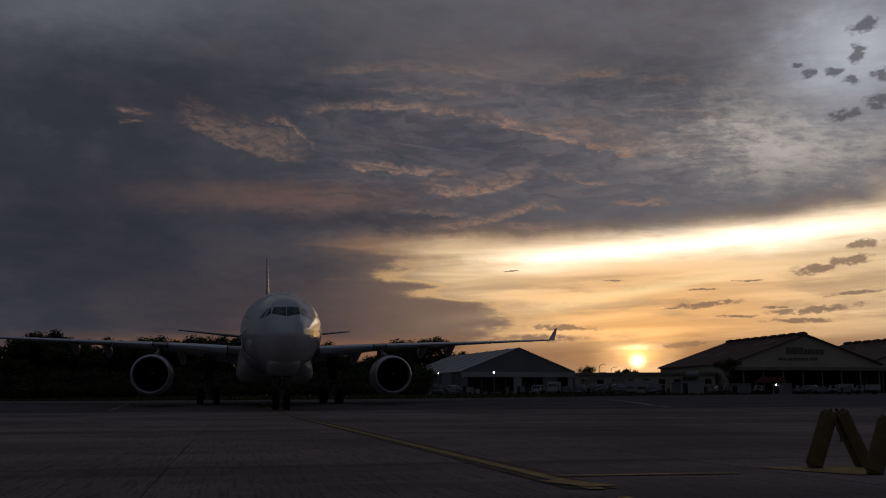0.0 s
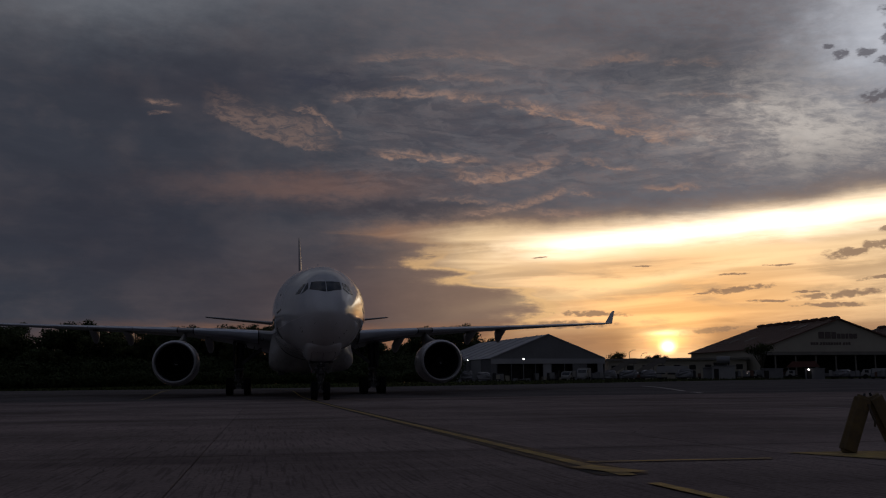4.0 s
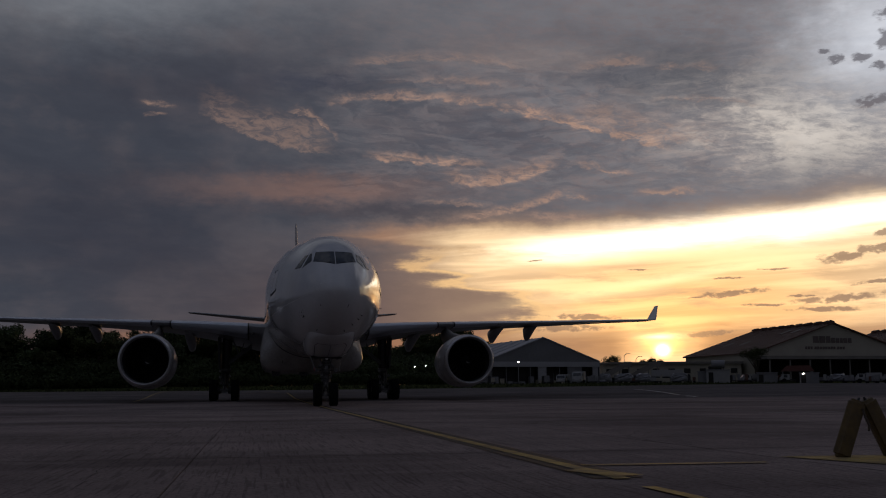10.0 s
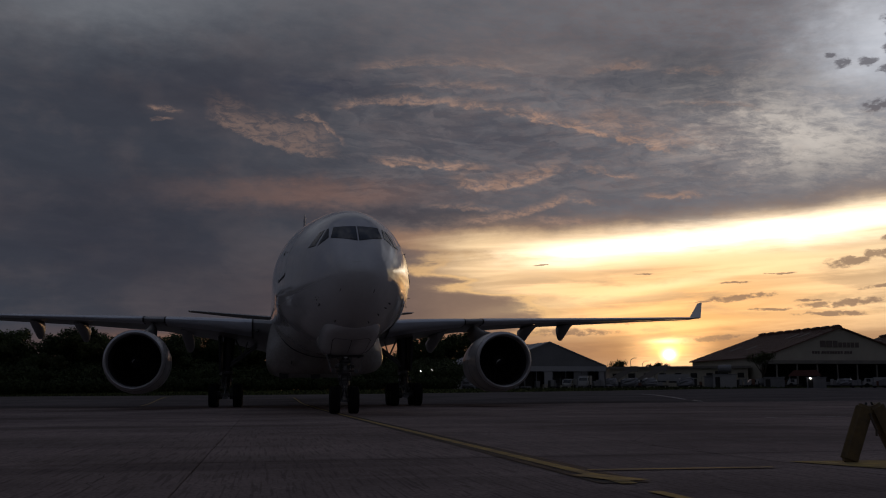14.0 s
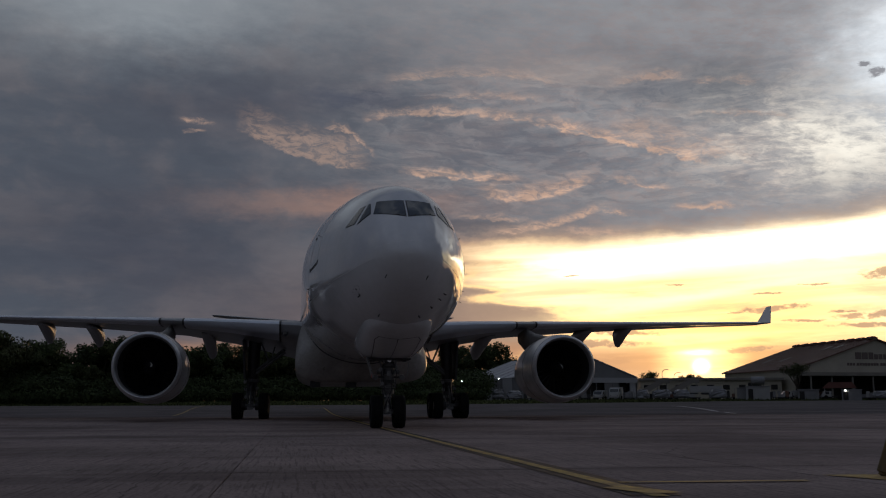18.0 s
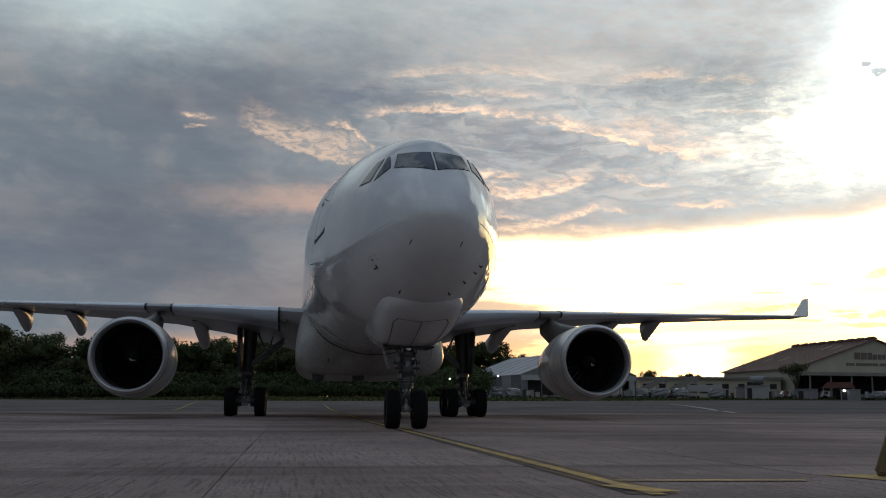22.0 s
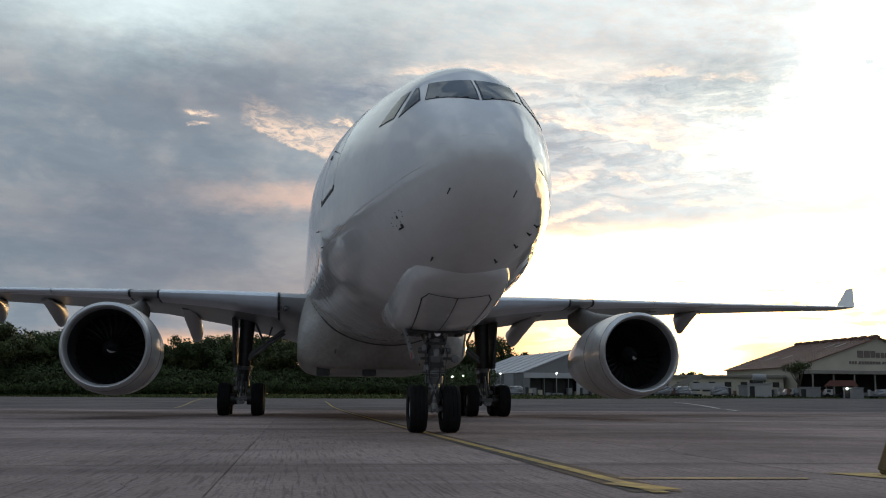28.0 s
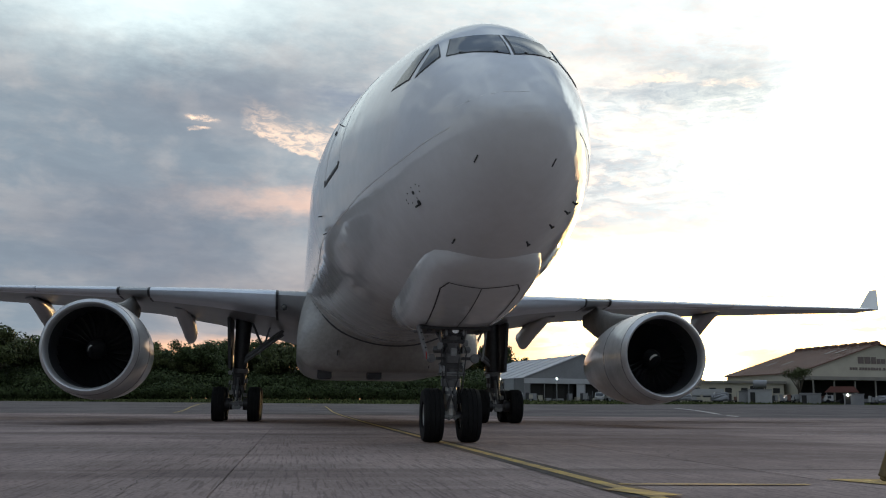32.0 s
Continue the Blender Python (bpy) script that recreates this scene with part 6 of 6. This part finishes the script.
def build_dolly(az, seed):
    """A low dolly with a rack of mixed goods."""
    rnd = random.Random(seed)
    t = thing("cargo_dolly", stand(az, 203.5 + rnd.uniform(0, 3), rnd.uniform(-20, 20)), "cargo dolly loaded with mixed boxes in the yard", "dolly", "cargo dollies in the yard")
    w = rnd.uniform(1.6, 2.8)
    box_part("dolly_bed", (w, 1.5, 0.12), (0, 0, 0.4), DARKSTEEL, t, 0.02)
    wheels_on(t, (-w * 0.35, w * 0.35), 0.6, 0.2, 0.12)
    for s in (-1, 1):
        rod_part("rack_post", (s * w * 0.48, 0.6, 0.4), (s * w * 0.48, 0.6, rnd.uniform(1.3, 2.2)), 0.04, SHEET, t, seg=8)
    x = -w / 2 + 0.1
    while x < w / 2 - 0.3:
        bw, bh = rnd.uniform(0.35, 0.9), rnd.uniform(0.3, 1.3)
        box_part("box", (bw, rnd.uniform(0.7, 1.3), bh), (x + bw / 2, 0, 0.46 + bh / 2), rnd.choice((SHEET, PLASTIC, VANWHITE, DARKSTEEL, CREAM, RUSTY)), t, 0.03)
        x += bw + 0.04


for i, az in enumerate((0.2, 3.4, 6.6, 9.1, 10.5, 11.5, 12.7, 14.6, 15.6, 16.9, 17.3, 18.0, 19.1, 21.4, 22.8, 23.9)):
    build_dolly(az, 50 + i)

booth = thing("red_roof_booth", stand(20.2, 214), "open booth with a red sheet roof before the hangar", "booth")
part("roof", prism([(-3.2, 2.2), (3.2, 2.2), (2.4, 3.35), (-2.0, 3.35)], -2.0, 2.0), BRICKRED, booth, "faded red sheet roof")
for x in (-2.8, 2.8):
    for y in (-1.8, 1.8):
        rod_part("post", (x, y, -0.1), (x, y, 2.25), 0.08, SHEET, booth)


def build_yard_lamp(az, d, height, glow_size):
    t = thing("yard_lamp", stand(az, d), "lit yard lamp on a slim steel pole", "lamp", "yard lamps")
    rod_part("pole", (0, 0, -0.1), (0, 0, height), 0.07, SHEET, t, 0.05)
    box_part("lamp_head", (0.5, 0.5, 0.16), (0, -0.2, height + 0.05), SHEET, t, 0.03)
    part("lamp_glass", lathe([(0.0, glow_size), (0.03, glow_size * 0.98), (0.06, 0.02)], seg=16, caps=True), LAMP, t, "bright lit lamp glass", at=pose(0, -0.47, height - 0.05, 0, 0, 180))


for az, z, g in ((-1.01, 3.75, .10), (-0.38, 3.9, .10), (1.76, 4.4, .11), (4.96, 4.5, .17), (20.49, 1.85, .15)):
    build_yard_lamp(az, 203, z, g)
for az, z in ((10.95, 8.0), (11.6, 7.2)):
    t = thing("street_lamp", stand(az, 262), "unlit street lamp with a curved arm", "street lamp", "street lamps")
    rod_part("pole", (0, 0, -0.2), (0, 0, z - 1), 0.1, SHEET, t, 0.06)
    for i in range(5):
        a0, a1 = radians(90 * i / 5), radians(90 * (i + 1) / 5)
        rod_part("arm", (1 - math.cos(a0), 0, z - 1 + math.sin(a0)), (1 - math.cos(a1), 0, z - 1 + math.sin(a1)), 0.06, SHEET, t, seg=8)
    box_part("lamp_head", (0.7, 0.25, 0.12), (1.3, 0, z), SHEET, t, 0.03)


# ---- trees ----
def leaf_cloud(seed, clumps, leaves, size):
    """Leaves in clumps: clumps as (x, y, z, radius)."""
    rng = np.random.default_rng(seed)
    spots, outs = [], []
    for cx, cy, cz, r in clumps:
        n = max(8, int(leaves * r * r))
        d = rng.normal(size=(n, 3))
        d /= np.linalg.norm(d, axis=1)[:, None]
        outs.append(d)
        spots.append(d * (r * rng.uniform(0.45, 1.08, n))[:, None] * np.array([1, 1, 0.8]) + (cx, cy, cz))
    p = np.concatenate(spots)
    # leaves face outwards from their clump
    n = np.concatenate(outs) + rng.normal(size=p.shape) * 0.38
    a = np.cross(n, rng.normal(size=p.shape))
    a /= np.linalg.norm(a, axis=1)[:, None]
    b = np.cross(n, a)
    b /= np.linalg.norm(b, axis=1)[:, None]
    s = (size * rng.uniform(0.5, 1.35, len(p)))[:, None]
    verts = np.stack([p - a * s, p - b * s * 0.5, p + a * s, p + b * s * 0.5], 1).reshape(-1, 3)
    faces = np.arange(len(verts)).reshape(-1, 4)
    me = bpy.data.meshes.new("crown")
    me.from_pydata(verts.tolist(), [], faces.tolist())
    return me


def build_tree(seed, height, spread, leaves, size, leaf, label, trunk_share=0.35):
    rnd = random.Random(seed)
    t = thing("tree", Matrix(), label, "tree", "trees along the field")
    bm = bmesh.new()
    base = height * trunk_share
    add_rod(bm, (0, 0, -0.3), (rnd.uniform(-.3, .3), rnd.uniform(-.3, .3), base), 0.03 * height, 0.02 * height, 9)
    clumps = []
    for i in range(rnd.randint(6, 8)):
        a = 2 * math.pi * i / 7 + rnd.uniform(-.4, .4)
        e = rnd.uniform(0.45, 1.0)
        tip = (spread * e * math.cos(a) * 0.75, spread * e * math.sin(a) * 0.75, base + (height - base) * rnd.uniform(0.3, 0.8))
        add_rod(bm, (0, 0, base * rnd.uniform(0.7, 1.0)), tip, 0.014 * height, 0.005 * height, 6)
        r = spread * rnd.uniform(0.28, 0.46)
        clumps.append((*tip, r))
        for k in range(rnd.randint(2, 4)):
            clumps.append((tip[0] + rnd.uniform(-1, 1) * r, tip[1] + rnd.uniform(-1, 1) * r, tip[2] + rnd.uniform(-.4, .9) * r, r * rnd.uniform(0.45, 0.75)))
    clumps.append((0, 0, height * 0.88, spread * 0.38))
    part("trunk", bm, BARK, t, "brown trunk with limbs", 40)
    me = leaf_cloud(seed, clumps, leaves, size)
    me.materials.append(leaf)
    part("crown", me, leaf, t, "uneven leafy crown")
    return t


def build_trees():
    rnd = random.Random(11)
    kinds = [build_tree(20 + i, 10.5 + 0.5 * i, 5.4 + 0.5 * (i % 2), 120, 0.27, LEAF if i % 2 else LEAFDRY, "broad leafy tree in the wood along the field", 0.25) for i in range(4)]
    kinds.append(build_tree(31, 9.0, 3.6, 60, 0.2, LEAFDRY, "thin open-crowned tree beside the wood"))
    first = [True] * 5
    tops = [(-34, 3.3), (-29, 3.4), (-25.5, 3.5), (-23, 3.05), (-20.7, 3.2), (-17.8, 3.65), (-15.5, 3.5), (-14.2, 3.8), (-12, 3.2), (-8, 3.1), (-4, 3.1), (-1.4, 3.0), (1.1, 3.0), (3.4, 3.3), (4.2, 2.85)]
    az = -98.0
    while az < 4.2:
        d = rnd.uniform(206, 226) if az < -3 else rnd.uniform(268, 282)
        top = float(np.interp(az, [q[0] for q in tops], [q[1] for q in tops])) * rnd.uniform(0.66, 1.16)
        k = rnd.randrange(4)
        p = far(az, d, -0.2)
        want = EYE + d * math.tan(radians(top)) - p.z
        s = want / (10.5 + 0.5 * k) / 1.0
        m = Matrix.Translation(p) @ pose(0, 0, 0, 0, 0, rnd.uniform(0, 360))
        if first[k]:
            first[k], ob = False, kinds[k]
            ob.matrix_basis = m
        else:
            ob = copy_thing(kinds[k], m)
        ob.scale = (s, s, s)
        az += rnd.uniform(0.6, 1.0) if az > -42 else rnd.uniform(2.0, 3.0)
    for az, d, s in ((10.3, 268, 0.9),):
        kinds[4].matrix_basis = Matrix.Translation(far(az, d, -0.2))
        kinds[4].scale = (s, s, s)
    ob = copy_thing(kinds[4], Matrix.Translation(far(18.1, 214, -0.3)))
    ob.scale = (1.05, 1.0, 0.86)
    tagged(ob, "feathery open-crowned tree standing before the hangar")
    ob = copy_thing(kinds[0], Matrix.Translation(far(12.5, 330, -0.2)))
    ob.scale = (0.78, 0.6, 0.85)
    tagged(ob, "dark round-crowned tree behind the annex")
    for i in range(4):
        if first[i]:
            kinds[i].matrix_basis = Matrix.Translation(far(-42 - 2 * i, 215))


build_trees()


# darker than the crowns' leaves: the shadow low in the wood is in the colour
UNDER = material("shade_dark_undergrowth", (0.030, 0.043, 0.017), 0.7, other=(0.054, 0.068, 0.027), scale=0.35, fine=3.0, bump=0.0, spec=0.1, island=0.5)


def build_hedge():
    rng = random.Random(4)
    clumps = []
    for i in range(150):
        az = -40 + 41.0 * i / 150
        d = 199 + rng.uniform(-1.5, 3)
        p = far(az, d)
        r = rng.uniform(1.4, 2.4)
        clumps.append((p.x, p.y, p.z + r * 0.55, r))
        if i % 2:
            q = far(az + 0.1, d + 4)
            clumps.append((q.x, q.y, q.z + 2.8, rng.uniform(2.0, 2.8)))
            q = far(az + 0.05, d + 11)
            clumps.append((q.x, q.y, q.z + 3.4, rng.uniform(2.6, 3.3)))
            q = far(az - 0.1, d + 22)
            clumps.append((q.x, q.y, q.z + 2.6, rng.uniform(2.6, 3.2)))
            q = far(az + 0.15, d + 24)
            clumps.append((q.x, q.y, q.z + 4.6, rng.uniform(2.9, 3.6)))
    me = leaf_cloud(77, clumps, 130, 0.27)
    me.materials.append(UNDER)
    ob = part("undergrowth", me, UNDER)
    tagged(ob, "dense green undergrowth before the wood, coloured darker for its shade", "bushes", kind="stuff")
    # the belt goes on to the side, where only the polished skin mirrors it
    clumps = []
    for i in range(60):
        q = far(-41.5 - 57.0 * i / 60, 202 + rng.uniform(-2, 4))
        clumps.append((q.x, q.y, q.z + 3.0, rng.uniform(3.2, 4.2)))
    me = leaf_cloud(78, clumps, 22, 0.6)
    me.materials.append(UNDER)
    tagged(part("undergrowth", me, UNDER), "dense green undergrowth farther along the wood, coloured darker for its shade", "bushes", kind="stuff")


build_hedge()


def build_grass():
    rng = np.random.default_rng(9)
    verts, faces = [], []
    for i in range(9000):
        u, v = rng.uniform(-130, 190), GRASS_EDGE + rng.uniform(0.0, 1.0) ** 1.5 * 18
        p = on_ground(u, v)
        h, w, a = rng.uniform(0.12, 0.45), rng.uniform(0.1, 0.3), rng.uniform(0, math.pi)
        dx, dy = math.cos(a) * w, math.sin(a) * w
        k = len(verts)
        verts += [(p.x - dx, p.y - dy, p.z - 0.02), (p.x + dx, p.y + dy, p.z - 0.02), (p.x + rng.uniform(-.1, .1), p.y, p.z + h)]
        faces.append((k, k + 1, k + 2))
    me = bpy.data.meshes.new("grass_tufts")
    me.from_pydata(verts, [], faces)
    me.materials.append(LEAFDRY)
    tagged(part("grass_tufts", me, LEAFDRY), "rough green grass along the pavement edge", "grass", kind="stuff")


build_grass()


# ---- wheel chocks on the apron ----
CHOCKYELLOW = material("soiled_yellow_chock", (0.16, 0.105, 0.035), 0.7, other=(0.075, 0.055, 0.03), scale=5.0, fine=25.0, bump=0.25)
ROPE = material("dirty_rope", (0.10, 0.08, 0.06), 0.9, vary=0.3, scale=20.0, bump=0.3)


def build_chock(top, foot, turn, label):
    """A wheel chock stood on end, leaning from its foot to its top."""
    top, foot = Vector(top), Vector(foot)
    t = thing("wheel_chock", Matrix.Translation(foot), label, "wheel chock", "wheel chocks propped on end")
    ax = (top - foot)
    ln = ax.length
    bm = bmesh.new()
    n = 0.078
    prof = [(-n, -0.07), (n, -0.07), (n * 0.95, 0.02), (0.035, 0.105), (-0.035, 0.105), (-n * 0.95, 0.02)]
    rings = [[(x, y, z) for x, y in prof] for z in (0.0, ln)]
    bm = loft(rings)
    bmesh.ops.bevel(bm, geom=bm.edges[:], offset=0.03, segments=3, affect="EDGES", clamp_overlap=True)
    m = ax.to_track_quat("Z", "Y").to_matrix().to_4x4() @ pose(0, 0, 0, 0, 0, turn)
    body = part("chock_body", bm, CHOCKYELLOW, t, "soiled yellow chock body", 50, m)
    eye = bmesh.new()
    add_rod(eye, (0, 0, ln - 0.01), (0, 0, ln + 0.035), 0.016, 0.012, 8)
    part("rope_lug", eye, DARKSTEEL, body, "small steel lug")
    return t


build_chock((4.43, 10.37, 0.575), (4.20, 10.33, 0.0), 8, "soiled yellow wheel chock leaning against another on the apron")
build_chock((4.52, 10.40, 0.585), (4.78, 10.42, 0.0), -10, "soiled yellow wheel chock propped as a pair")
build_chock((4.60, 9.45, 0.53), (4.40, 9.42, 0.0), 6, "soiled yellow wheel chock standing before the pair")
rope = thing("chock_rope", pose(0, 0, 0), "short dirty rope hanging between the chocks", "rope")
pts = [Vector((4.44, 10.29, 0.50)), Vector((4.46, 10.28, 0.40)), Vector((4.49, 10.28, 0.33)), Vector((4.49, 10.29, 0.27))]
for a, b in zip(pts, pts[1:]):
    rod_part("rope_strand", a, b, 0.012, ROPE, rope, seg=8)


# ---- what moves ----
def motions():
    rows = [(0, -8.40, 66.81), (1, -7.99, 64.79), (2, -7.59, 62.74), (3, -7.21, 60.68), (6, -6.22, 54.32), (7, -5.90, 52.19), (8, -5.56, 50.09),
            (9, -5.23, 48.02), (10, -4.90, 45.99), (11, -4.57, 44.03), (12, -4.25, 42.14), (13, -3.94, 40.32), (14, -3.63, 38.56), (17, -2.84, 33.79),
            (18, -2.62, 32.39), (19, -2.39, 31.03), (20, -2.15, 29.70), (21, -1.91, 28.46), (22, -1.68, 27.29), (23, -1.49, 26.21), (24, -1.33, 25.24),
            (25, -1.18, 24.37), (28, -0.81, 22.23), (29, -0.70, 21.60), (30, -0.59, 20.95), (31, -0.49, 20.34), (32, -0.39, 19.72)]
    poses = []
    for t, x, y in rows:
        z0, z1 = ground_z(y), ground_z(y + 22)
        poses.append((t, pose(x, y, z0 + 0.006, 0, 0, HEAD + 0.0143 * (t - 16)) @ pose(0, 0, 0, math.degrees(math.atan2(z1 - z0, 22.0)), 0, 0)))
    walk(aircraft, poses)
    ts = [r[0] for r in rows]
    run = [0.0]
    for a, b in zip(rows, rows[1:]):
        run.append(run[-1] + math.hypot(b[1] - a[1], b[2] - a[2]))
    steps = [0.25 * i for i in range(129)]
    for wheel, place, radius in wheels:
        walk(wheel, [(t, Matrix.Translation(place) @ pose(0, 0, 0, math.degrees(float(np.interp(t, ts, run)) / radius), 0, 0)) for t in steps])
    for fan, base, sign in rotors:
        walk(fan, [(0.25 * i, base @ pose(0, 0, 0, 0, 75 * i, 0)) for i in range(129)])


motions()
